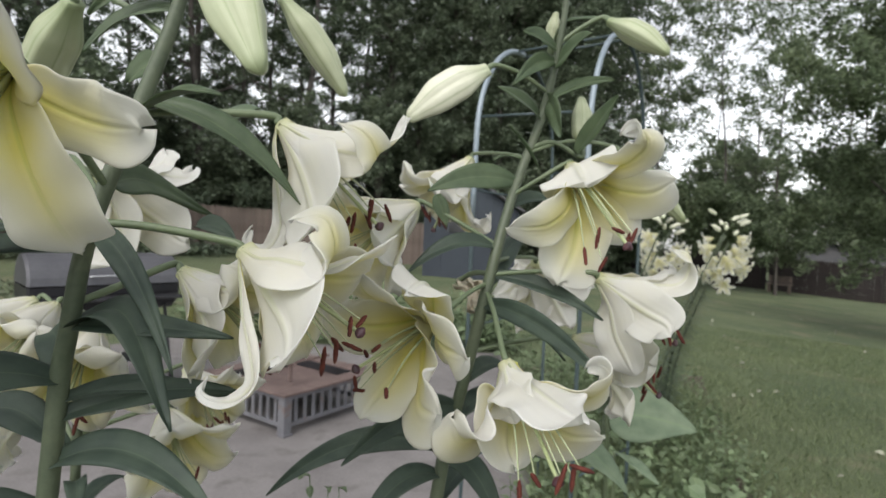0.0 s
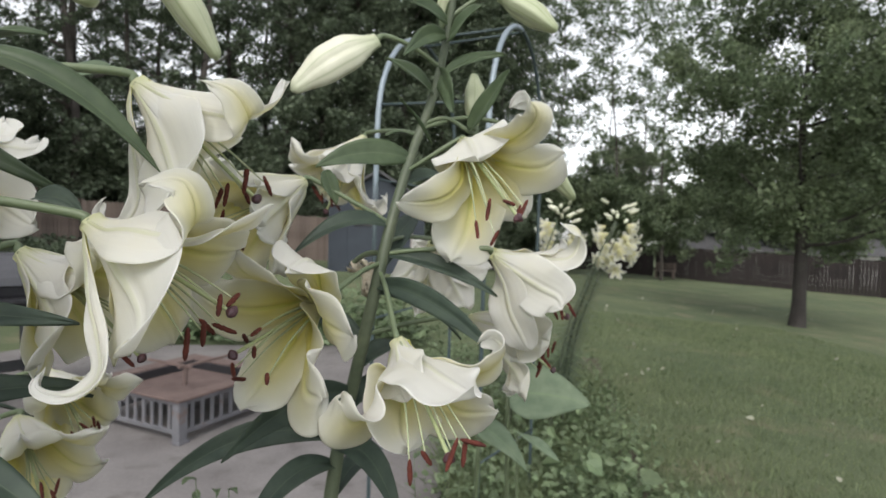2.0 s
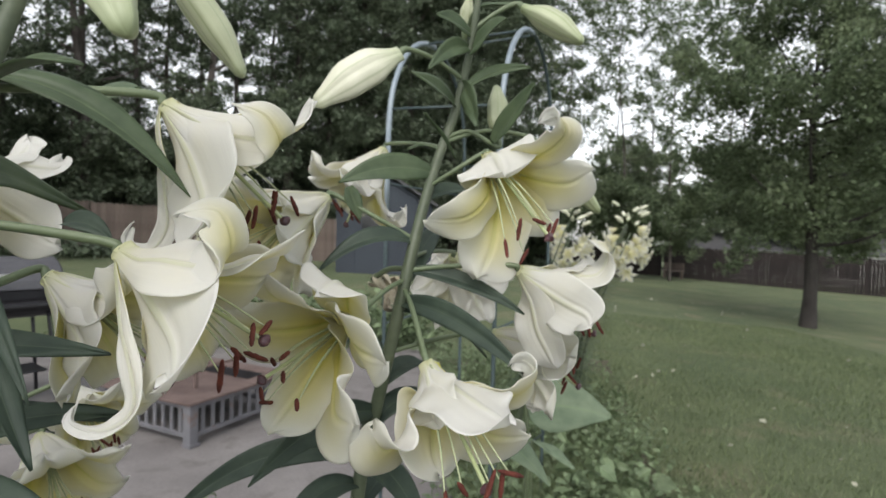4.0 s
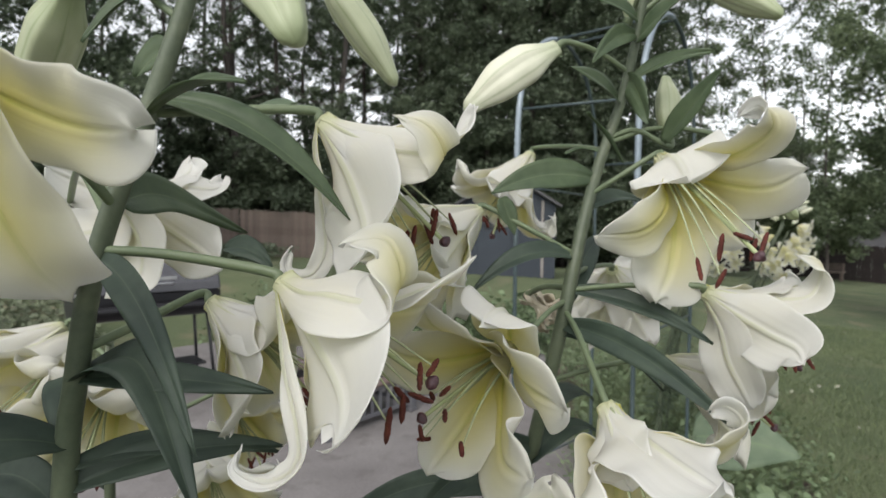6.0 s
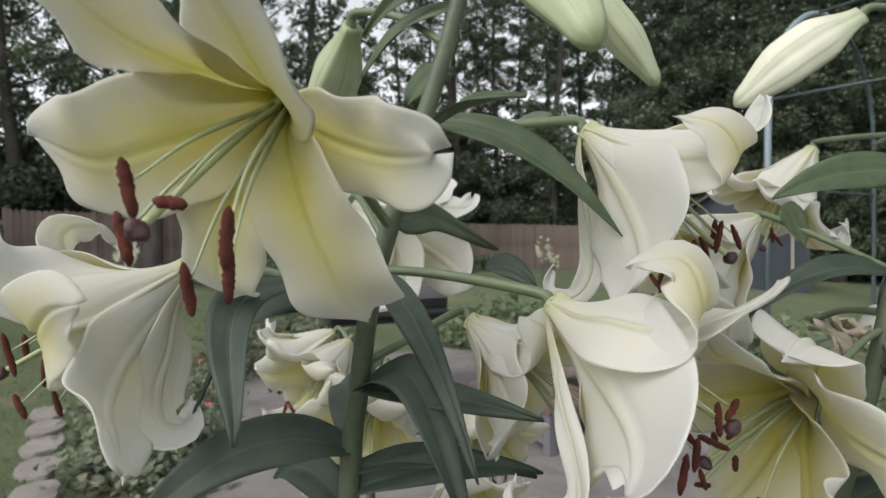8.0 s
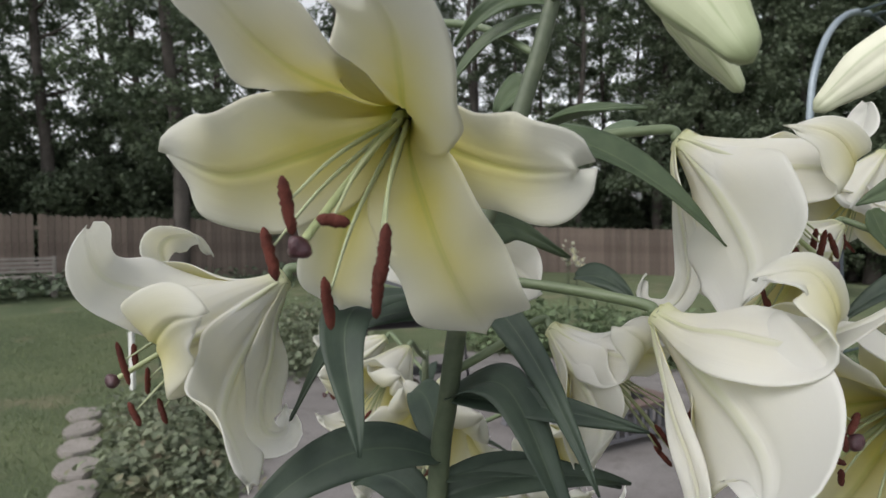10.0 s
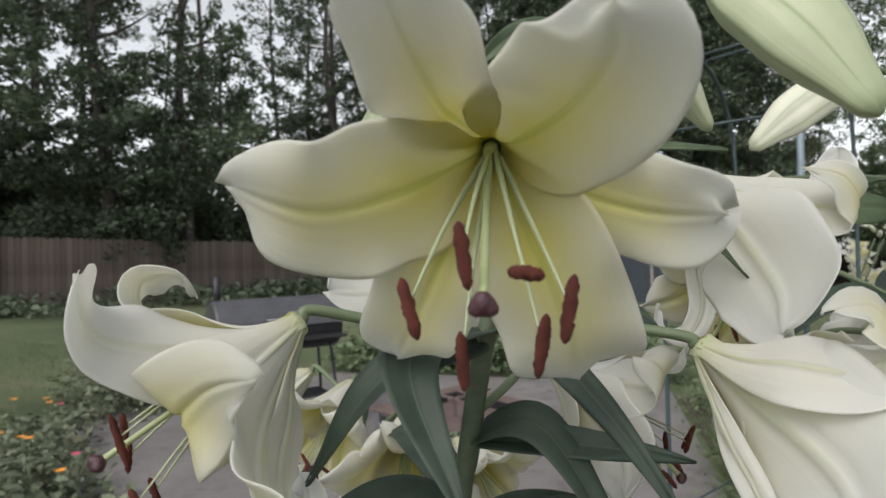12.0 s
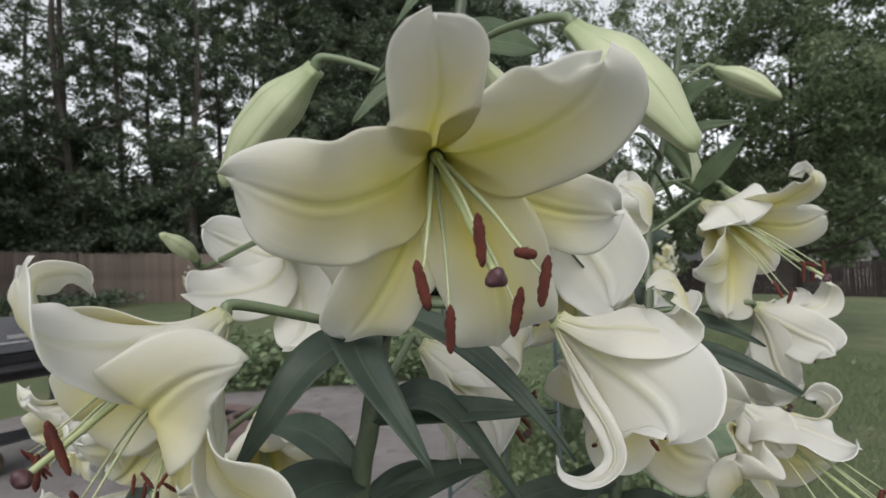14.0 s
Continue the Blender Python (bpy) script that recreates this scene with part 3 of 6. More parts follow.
def lance_leaf(plant, base, tip, half, arch=0.02, roll=0.0, cup=0.35, droop=0.0, mat=None, nu=22, nv=9, seed=0, name="leaf", shape=0.8, via=None):
    """A lance-shaped leaf from base to tip; arch: how far the middle rises; roll: degrees about its line; droop: sag near the tip; via: a point that it bends over."""
    rng = random.Random(seed + 7)
    b, t = np.asarray(base, float), np.asarray(tip, float)
    s = np.linspace(0, 1, nu)[:, None]
    side_wave = rng.uniform(-0.04, 0.04)
    line = b + (t - b) * s + np.array([0, 0, 1.0]) * (arch * 4 * s * (1 - s) - droop * np.sin(math.pi * s) * s)
    if via is not None:
        line = spline([b, via, t], nu // 2)
    tan = np.gradient(line, axis=0)
    tan /= np.linalg.norm(tan, axis=1)[:, None]
    flat = t - b
    side0 = np.cross(flat, [0, 0, 1.0])
    if np.linalg.norm(side0) < 1e-4:
        side0 = np.array([1.0, 0, 0])
    side0 /= np.linalg.norm(side0)
    side = side0[None, :] - tan * (tan @ side0)[:, None]
    side /= np.linalg.norm(side, axis=1)[:, None]
    nor = np.cross(side, tan)
    ra = np.radians(roll * np.ones(nu) + 14 * np.sin(3 * s[:, 0] + seed))[:, None]
    sd, nn = side * np.cos(ra) + nor * np.sin(ra), nor * np.cos(ra) - side * np.sin(ra)
    q = s[:, 0]
    w = half * np.clip(np.sin(math.pi * np.clip(q, 0.0, 1) ** shape), 0, 1) ** 0.8 * (1 - 0.25 * q) + 0.0006 + 0.0025 * (1 - smooth(q / 0.12))
    x = np.linspace(-1, 1, nv)
    lat = w[:, None] * x[None, :]
    dep = cup * np.abs(lat) - 0.0010 * np.exp(-(x[None, :] / 0.16) ** 2) + 0.0016 * np.sin(7 * q[:, None] + 2.5 * x[None, :] + seed) * np.abs(x[None, :])
    line = line + sd * (side_wave * half * 4 * np.sin(math.pi * q))[:, None]
    grid = line[:, None, :] + sd[:, None, :] * lat[..., None] + nn[:, None, :] * dep[..., None]
    return sheet(name, grid, 0.0009, [mat or LILY_LEAF], plant)


def lily_bud(plant, base, tip, rad, stem_at, seed=0, label="closed pale green lily bud", mat=None):
    b, t = np.asarray(base, float), np.asarray(tip, float)
    n, k = 48, 26
    line = t - b
    ln = np.linalg.norm(line)
    fr = axes(line / ln)
    sag = np.cross(fr[2], np.cross([0, 0, 1.0], fr[2]))
    verts, uvs = [], []
    for i in range(k):
        s = i / (k - 1)
        rr = rad * (0.40 + 0.60 * float(smooth(s / 0.36))) * (1 - 0.60 * float(smooth((s - 0.56) / 0.44)))
        if s > 0.93:
            rr *= max(0.25, math.sqrt(max(0.0, 1 - ((s - 0.93) / 0.07) ** 2)))
        c = b + line * s + sag * 0.04 * ln * math.sin(math.pi * s)
        for j in range(n):
            p = TAU * j / n
            w = rr * (1 + 0.07 * math.cos(3 * p + 0.3 * seed) + 0.09 * abs(math.cos(1.5 * p + 0.15 * seed)) ** 30 - 0.07 * abs(math.sin(1.5 * p + 0.15 * seed)) ** 24)
            verts.append(c + (w * math.cos(p)) * fr[0] + (w * math.sin(p)) * fr[1])
            uvs.append((j / n, s))
    faces = [[i * n + j, i * n + (j + 1) % n, (i + 1) * n + (j + 1) % n, (i + 1) * n + j] for i in range(k - 1) for j in range(n)]
    faces += [list(range(n - 1, -1, -1)), list(range((k - 1) * n, k * n))]
    bud = put("bud", mesh_data("bud", np.array(verts), faces, mat or GREEN_BUD, uvs=uvs), plant, label)
    at = np.asarray(stem_at, float)
    d = np.linalg.norm(b - at)
    tube("pedicel", [at, at + (b - at) * 0.45 + np.array([0, 0, 0.12 * d]), b - fr[2] * min(0.012, 0.25 * d), b + fr[2] * 0.004], (0.0027, 0.0028, 0.0031, 0.0052), PEDICEL, bud, 10, 8)
    return bud

# ---- the garden ----


def rise(x, y):
    """The height of the ground: flat by the patio, rising behind it, falling away across the lawn."""
    x, y = np.asarray(x, float), np.asarray(y, float)
    far = smooth((np.hypot(x + 1, y - 3) - 4.5) / 7)
    z = far * (-0.046 * np.clip(x, -20, 26)) + 0.5 * np.exp(-((x - 0.5) ** 2 + (y - 15) ** 2) / 45) * far
    return z - 0.012 * np.clip(y - 22, 0, 40) * far - 0.03


def ground_sheet():
    xs = np.unique(np.concatenate([np.arange(-90, -16, 4.0), np.arange(-16, 30, 0.6), np.arange(30, 95, 4.0)]))
    ys = np.unique(np.concatenate([np.arange(-40, -4, 4.0), np.arange(-4, 36, 0.6), np.arange(36, 130, 4.0)]))
    gx, gy = np.meshgrid(xs, ys)
    gz = rise(gx, gy) + 0.015 * np.sin(1.3 * gx + 0.7 * gy) * np.sin(0.9 * gy - 0.4 * gx)
    v = np.stack([gx, gy, gz], -1).reshape(-1, 3)
    a = np.arange(len(v)).reshape(gx.shape)
    f = np.stack([a[:-1, :-1], a[:-1, 1:], a[1:, 1:], a[1:, :-1]], -1).reshape(-1, 4)
    ob = put("ground", mesh_data("ground", v, f, GRASS))
    return tagged(ob, "mown green lawn with worn dry patches", "lawn", kind="structure")


ground_sheet()


def flat_slab(name, outline, z0, z1, mat, label, category, kind=""):
    bm = bmesh.new()
    top = [bm.verts.new((x, y, z1)) for x, y in outline]
    bm.faces.new(top)
    r = bmesh.ops.extrude_face_region(bm, geom=bm.faces[:])
    bmesh.ops.translate(bm, verts=[g for g in r["geom"] if isinstance(g, bmesh.types.BMVert)], vec=(0, 0, z0 - z1))
    bmesh.ops.recalc_face_normals(bm, faces=bm.faces[:])
    bmesh.ops.bevel(bm, geom=[e for e in bm.edges if all(v.co.z > z1 - 1e-4 for v in e.verts)], offset=0.012, segments=2, affect="EDGES")
    return tagged(part(name, bm, mat), label, category, kind=kind)


flat_slab("patio", [(-1.9, 1.75), (0.45, 1.75), (0.8, 4.5), (0.85, 7.6), (-3.6, 7.8), (-5.6, 5.2), (-3.1, 2.95)], -0.2, 0.0, CONCRETE,
          "worn grey concrete patio slab", "patio", "structure")
flat_slab("flower_bed", [(-2.2, -1.5), (2.6, -1.5), (1.95, 3.2), (3.2, 6.9), (0.9, 7.0), (0.82, 4.4), (0.5, 1.7), (-1.9, 1.7)], -0.3, -0.012, SOIL,
          "dark soil of the flower bed", "flower bed", "structure")


def fence(name, ends, height, board, mat, label, top_uneven, stretch):
    """A board fence along points on the ground; stretch tells where its boards stand singly."""
    rng = random.Random(3)
    first = np.array(ends[0])
    f = empty(name, (first[0], first[1], float(rise(*first))), label, "fence", kind="structure")
    verts, faces, single = [], [], 0
    hw, th = board * 0.475, 0.012
    shared = []
    for q in range(5):
        h = height + (q - 2) * 0.5 * top_uneven
        prof = [(-hw, 0), (hw, 0), (hw, h - 0.05), (hw * 0.45, h), (-hw * 0.45, h), (-hw, h - 0.05)]
        bv = [(p, t, z) for t in (-th, th) for p, z in prof]
        bf = [[j for j in range(5, -1, -1)], [6 + j for j in range(6)]] + [[j, (j + 1) % 6, 6 + (j + 1) % 6, 6 + j] for j in range(6)]
        shared.append((bv, bf, mesh_data("board", bv, bf, mat, shade=False)))
    for (x0, y0), (x1, y1) in zip(ends[:-1], ends[1:]):
        d = math.hypot(x1 - x0, y1 - y0)
        u = ((x1 - x0) / d, (y1 - y0) / d)
        nrm = (-u[1], u[0])
        for i in range(int(d / board)):
            c = (x0 + u[0] * (i + 0.5) * board, y0 + u[1] * (i + 0.5) * board)
            o = rng.uniform(-0.006, 0.006)
            place = Matrix.Translation((c[0] + nrm[0] * o, c[1] + nrm[1] * o, float(rise(*c)) - 0.05)) @ Matrix.Rotation(math.atan2(u[1], u[0]), 4, "Z")
            bv, bf, me = shared[rng.randrange(5)]
            if stretch(*c) and single < 290:
                ob = new("board", me)
                ob.parent = f
                ob.matrix_basis = Matrix.Translation(-f.location) @ place
                single += 1
            else:
                lo = len(verts)
                verts += [tuple(place @ Vector(p)) for p in bv]
                faces += [[lo + j for j in face] for face in bf]
        for i in range(int(d / 2.4) + 1):
            c = (x0 + u[0] * i * 2.4 + nrm[0] * 0.07, y0 + u[1] * i * 2.4 + nrm[1] * 0.07)
            part("post", box_bm(c[0], c[1], float(rise(*c)) + height * 0.48, 0.09, 0.09, height, math.atan2(u[1], u[0]), 0.008), mat, f)
        for q in (0.25, 0.8):
            m = ((x0 + x1) / 2 + nrm[0] * 0.03, (y0 + y1) / 2 + nrm[1] * 0.03)
            z = 0.5 * float(rise(x0, y0) + rise(x1, y1)) + q * height
            slope = math.atan2(float(rise(x1, y1) - rise(x0, y0)), d)
            part("rail", box_bm(m[0], m[1], z, d, 0.035, 0.09, math.atan2(u[1], u[0]), tilt=Matrix.Rotation(-slope, 4, "Y")), mat, f)
    tagged(put("boards", mesh_data("boards", verts, faces, mat, shade=False), f), kind="stuff")
    return f


fence("fence_left", [(-24, -14), (-14.7, 7.6), (-9.2, 21.2), (2.0, 25.0)], 1.83, 0.14, FENCE_WOOD, "weathered brown wooden board fence", 0.02, lambda x, y: y > 5.5)
fence("fence_right", [(8.0, 41.0), (17.6, 31.3), (25.0, 23.6), (38, 10)], 1.85, 0.15, SHADED_FENCE, "brown wooden board fence coloured dark for shade", 0.015, lambda x, y: y > 16)


def crown_mesh(name, n, rx, rz, leaf, seed, mat, clumps=60, hollow=0.55, size=(0.14, 0.26), flat=0.62):
    """A crown of many small leaves in clumps about the origin, with gaps between the clumps."""
    g = np.random.default_rng(seed)
    d = g.normal(size=(clumps, 3))
    d /= np.linalg.norm(d, axis=1)[:, None]
    c = d * (hollow + (1 - hollow) * g.random(clumps) ** 0.6)[:, None]
    c *= np.array([rx, rx, rz]) * (0.82 + 0.3 * g.random((clumps, 1)))
    big = (size[0] + (size[1] - size[0]) * g.random(clumps)) * rx
    which = g.integers(0, clumps, n)
    o = g.normal(size=(n, 3))
    o /= np.linalg.norm(o, axis=1)[:, None]
    off = o * (g.random(n) ** 0.45 * big[which])[:, None] * np.array([1.0, 1.0, flat])
    p = c[which] + off
    p += 0.12 * rx * np.sin(p[:, [1, 2, 0]] * 2.1 + seed)
    nm = g.normal(size=(n, 3)) * np.array([0.6, 0.6, 0.35]) + np.array([0, 0, 0.8])
    nm /= np.linalg.norm(nm, axis=1)[:, None]
    t = np.cross(nm, g.normal(size=(n, 3)))
    t /= np.linalg.norm(t, axis=1)[:, None] + 1e-9
    b = np.cross(nm, t)
    ln = leaf * (0.7 + 0.6 * g.random(n))[:, None]
    v = np.stack([p - t * ln * 0.5, p + b * ln * 0.3 - nm * ln * 0.05, p + t * ln * 0.5 - nm * ln * 0.12, p - b * ln * 0.3 - nm * ln * 0.05], 1).reshape(-1, 3)
    return mesh_data(name, v, np.arange(4 * n).reshape(-1, 4), mat, shade=False)


def trunk_mesh(name, height, r0, lean, seed, limbs=7, reach=2.5, first=0.35, mat=None):
    rng = random.Random(seed)
    pts = [(lean * (max(h, 0) / height) ** 1.3 * 0.6 + 0.12 * math.sin(h * 0.7 + seed), 0.1 * math.sin(h * 0.5 + 2 * seed), h) for h in np.linspace(-0.3, height, 9)]
    rad = [r0 * (1.35 if i == 0 else 1.0 - 0.78 * i / 8) for i in range(9)]
    v, f, _ = tube_arrays(spline(pts, 4), np.interp(np.linspace(0, 1, 32), np.linspace(0, 1, 9), rad), 10)
    verts, faces = [v], list(f)
    count = len(v)
    for i in range(limbs):
        h = height * (first + (0.95 - first) * (i + 0.5) / limbs)
        a = rng.uniform(0, TAU)
        ln = reach * rng.uniform(0.7, 1.1) * (1 - 0.45 * (h / height - first))
        o = np.array([np.interp(h, [p[2] for p in pts], [p[0] for p in pts]), np.interp(h, [p[2] for p in pts], [p[1] for p in pts]), h])
        e = o + np.array([math.cos(a) * ln, math.sin(a) * ln, ln * rng.uniform(0.25, 0.7)])
        m = (o + e) / 2 + np.array([0, 0, -0.08 * ln])
        r = r0 * 0.42 * (1 - 0.6 * h / height)
        v, f, _ = tube_arrays(spline([o, m, e], 5), np.linspace(r, r * 0.2, 10), 6)
        verts.append(v)
        faces += [[q + count for q in face] for face in f]
        count += len(v)
    return mesh_data(name, np.concatenate(verts), faces, mat or BARK)


def tree(name, x, y, trunk_me, crowns, label, group="", turn=0.0, scale=1.0):
    """crowns: (mesh, dx, dy, height, stretch) in the tree's own metres."""
    z = float(rise(x, y))
    t = empty(name, (x, y, z), label, "tree", group)
    t.rotation_euler = (0, 0, turn)
    t.scale = (scale, scale, scale)
    k = new("trunk", trunk_me)
    k.parent = t
    for me, dx, dy, h, sx in crowns:
        c = new("crown", me)
        c.parent = t
        c.location = (dx, dy, h)
        c.scale = (sx, sx, sx)
        c.rotation_euler = (0, 0, (dx + h) * 1.7)
    return t


LOW = [crown_mesh("crown", 14000, 2.6, 2.1, 0.17, 11 + i, CROWN, 90, 0.3, (0.15, 0.28)) for i in range(3)]
MID = [crown_mesh("crown", 7500, 2.6, 2.6, 0.16, 21 + i, CROWN, 60, 0.4, (0.13, 0.26)) for i in range(3)]
HIGH = [crown_mesh("crown", 5200, 2.8, 3.3, 0.165, 31 + i, CROWN, 48, 0.45, (0.12, 0.24)) for i in range(3)]
TRUNKS = [trunk_mesh("trunk", 16, (0.25, 0.16, 0.19)[i], 0.9 * (i - 1), 50 + i, 11, 2.4, 0.28) for i in range(3)]

SPARSE = [crown_mesh("crown", 2600, 2.8, 3.3, 0.165, 41 + i, CROWN, 40, 0.45, (0.11, 0.22)) for i in range(2)]
DENSE = [crown_mesh("crown", 13000, 3.0, 3.2, 0.17, 45 + i, CROWN, 110, 0.25, (0.14, 0.26)) for i in range(2)]

# the wood behind the board fence: tall thin trees over a dense understorey
rng = random.Random(12)
wood = [(-13.6, 10.5, 0), (-12.4, 15.9, 1), (-6.2, 23.9, 2), (-3.3, 27.0, 3), (-8.9, 24.3, 4), (-10.4, 23.4, 5), (1.5, 27.5, 6), (4.6, 27.5, 10), (6.6, 29, 11), (3.2, 31, 13), (8.0, 31.5, 14)]
for i in range(31):
    a = radians(78 - 3.15 * i + rng.uniform(-1.2, 1.2))
    d = rng.uniform(27, 32) if i % 2 else rng.uniform(32, 41)
    if math.degrees(a) > 40:
        d -= 8
    wood.append((-math.sin(a) * d, math.cos(a) * d, i + 7))
for x, y, i in wood:
    high = SPARSE if 24 < math.degrees(math.atan2(-x, y)) < 41 else HIGH
    crowns = [(LOW[i % 3], rng.uniform(-1, 1), rng.uniform(-1, 1), rng.uniform(1.7, 2.6), 1.05),
              (MID[(i + 1) % 3], rng.uniform(-1.5, 1.5), rng.uniform(-1, 1), rng.uniform(4.6, 6.2), 1.0),
              (high[i % len(high)], rng.uniform(-1.2, 1.2), 0, rng.uniform(9.5, 11), 0.95),
              (high[(i + 1) % len(high)], rng.uniform(-1.2, 1.2), 0, rng.uniform(14, 15.5), 0.9)]
    tree("tree", x, y, TRUNKS[i % 3], crowns[1 if i < 4 else 0:], "tall dark green woodland tree behind the fence", "woodland trees", rng.uniform(0, 6), rng.uniform(0.9, 1.15))

# closed dark crowns beside the open sky
for i, (x, y) in enumerate(((4.2, 26.2), (6.6, 26.0), (2.2, 25.6), (0.2, 26.0), (-1.6, 26.8))):
    tree("tree", x, y, TRUNKS[i % 3], [(DENSE[i % 2], 0, 0, 3.4, 0.9), (DENSE[(i + 1) % 2], 0.4, 0, 7.4, 0.95), (DENSE[i % 2], -0.3, 0.3, 11.4, 0.9), (DENSE[(i + 1) % 2], 0, 0, 15.0, 0.8)],
         "tall dark green woodland tree behind the shed", "woodland trees", i * 1.9, 0.95)

FAR_PALE = [crown_mesh("crown", 11000, 2.7, 2.4, 0.2, 61 + i, CROWN_LIGHT, 80, 0.3, (0.16, 0.30)) for i in range(2)]
# paler trees beyond the dark fence
for i, (x, y, s) in enumerate(((14, 44, 0.85), (18.5, 40, 0.80), (22, 41, 0.82), (26, 38, 0.8), (33, 33, 1.0), (39, 27, 1.05), (9, 46, 0.95), (44, 18, 1.1), (30, 42, 0.9), (36, 38, 1.0), (46, 30, 1.1), (28, 33, 0.8))):
    tree("tree", x, y, TRUNKS[i % 3], [(FAR_PALE[i % 2], 0, 0, 2.6, 1.25), (FAR_PALE[(i + 1) % 2], 0.6, 0, 6.2, 1.25), (FAR_PALE[i % 2], 0, 0, 9.6, 1.0)],
         "leafy green tree beyond the far fence", "far trees", i * 1.3, s)

# thin high boughs against the open sky
THIN = trunk_mesh("trunk", 15, 0.07, 0.8, 95, 16, 2.8, 0.3)
LACE = crown_mesh("crown", 3900, 3.4, 2.6, 0.15, 91, CROWN_LIGHT, 46, 0.3, (0.10, 0.19))
for i, (x, y) in enumerate(((9.8, 27.5), (12.6, 26.5), (15.4, 27.0))):
    tree("tree", x, y, THIN, [(LACE, 0.5, 0, 8.2, 1.0), (LACE, -0.7, 0.5, 11.2, 1.0), (LACE, 0.3, 0, 14.2, 1.1), (FAR_PALE[i % 2], 0, 0, 3.4, 0.9)], "thin-leaved tree against the open sky", "far trees", i * 2.1, 0.95)

# the broad lawn tree
LAWN_CROWN = crown_mesh("crown", 64000, 2.95, 4.2, 0.112, 71, CROWN_LIGHT, 420, 0.3, (0.10, 0.19), 0.7)
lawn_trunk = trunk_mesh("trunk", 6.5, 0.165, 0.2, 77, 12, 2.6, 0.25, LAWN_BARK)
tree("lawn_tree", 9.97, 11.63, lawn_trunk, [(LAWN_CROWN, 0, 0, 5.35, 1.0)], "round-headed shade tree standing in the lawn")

# ---- the lilies near the camera ----
S1 = [(-0.275, 0.535, -0.02), (-0.255, 0.535, 0.9), (-0.215, 0.532, 1.42), (-0.200, 0.528, 1.525), (-0.184, 0.528, 1.607), (-0.155, 0.538, 1.70), (-0.133, 0.545, 1.77), (-0.118, 0.55, 1.83), (-0.100, 0.56, 1.92)]
S2 = [(0.02, 0.76, -0.02), (0.05, 0.77, 0.8), (0.109, 0.775, 1.34), (0.122, 0.768, 1.40), (0.146, 0.758, 1.52), (0.159, 0.765, 1.58), (0.175, 0.79, 1.64), (0.194, 0.815, 1.70), (0.215, 0.822, 1.76), (0.228, 0.815, 1.82), (0.236, 0.805, 1.88), (0.240, 0.80, 1.93)]
plant_a = empty("lily_plant", S1[0], "tall lily plant with open pale yellow trumpets and hanging buds", "lily", "tall lilies")
tube("stem", S1, (0.011, 0.0095, 0.008, 0.0074, 0.007, 0.0066, 0.006, 0.005, 0.004), STEM, plant_a, 14, 10)
plant_b = empty("lily_plant", S2[0], "tall lily plant with open trumpets, upper buds and broad upper leaves", "lily", "tall lilies")
tube("stem", S2, (0.0105, 0.009, 0.0078, 0.0072, 0.0068, 0.0062, 0.0056, 0.0046, 0.0038), STEM, plant_b, 14, 10)

# first plant
lily_flower(plant_a, (-0.162, 0.4144, 1.704), (0.03, -0.864, -0.502),
            [(0.0205, 7, 0, [(22, 0.013, 0.016), (20, 0.034, 0.045), (14, 0.056, 0.070), (14, 0.086, 0.082)]),
             (0.0305, 3.4, 0, [(-55, 0.015, 0.020), (-48, 0.043, 0.054), (-42, 0.070, 0.075), (-34, 0.083, 0.086)]),
             (0.0225, 6, 0, [(-110, 0.013, 0.012), (-109, 0.034, 0.026), (-107, 0.067, 0.037), (-101, 0.097, 0.044)]),
             (0.0305, 6, 0, [(-149, 0.018, 0.022), (-150, 0.048, 0.047), (-155, 0.080, 0.053), (-160, 0.108, 0.045)]),
             (0.024, 4, 0, [(143, 0.018, 0.018), (149, 0.044, 0.043), (150, 0.079, 0.050), (151, 0.110, 0.039)]),
             (0.0315, 2.7, 0, [(96, 0.014, 0.018), (91, 0.034, 0.047), (90, 0.066, 0.064), (83, 0.102, 0.062)])],
            on_stem(S1, 1.64), seed=3, wavy=1.0, ribs=0.6, pollen=0.0024,
            anthers=[((-0.160, 0.324, 1.664), (-0.158, 0.327, 1.642)), ((-0.184, 0.338, 1.646), (-0.179, 0.340, 1.624)), ((-0.167, 0.355, 1.625), (-0.167, 0.359, 1.602)),
                     ((-0.125, 0.340, 1.646), (-0.129, 0.341, 1.623)), ((-0.135, 0.349, 1.632), (-0.139, 0.352, 1.609)), ((-0.145, 0.325, 1.648), (-0.134, 0.330, 1.646))],
            stigma=(-0.153, 0.325, 1.638))
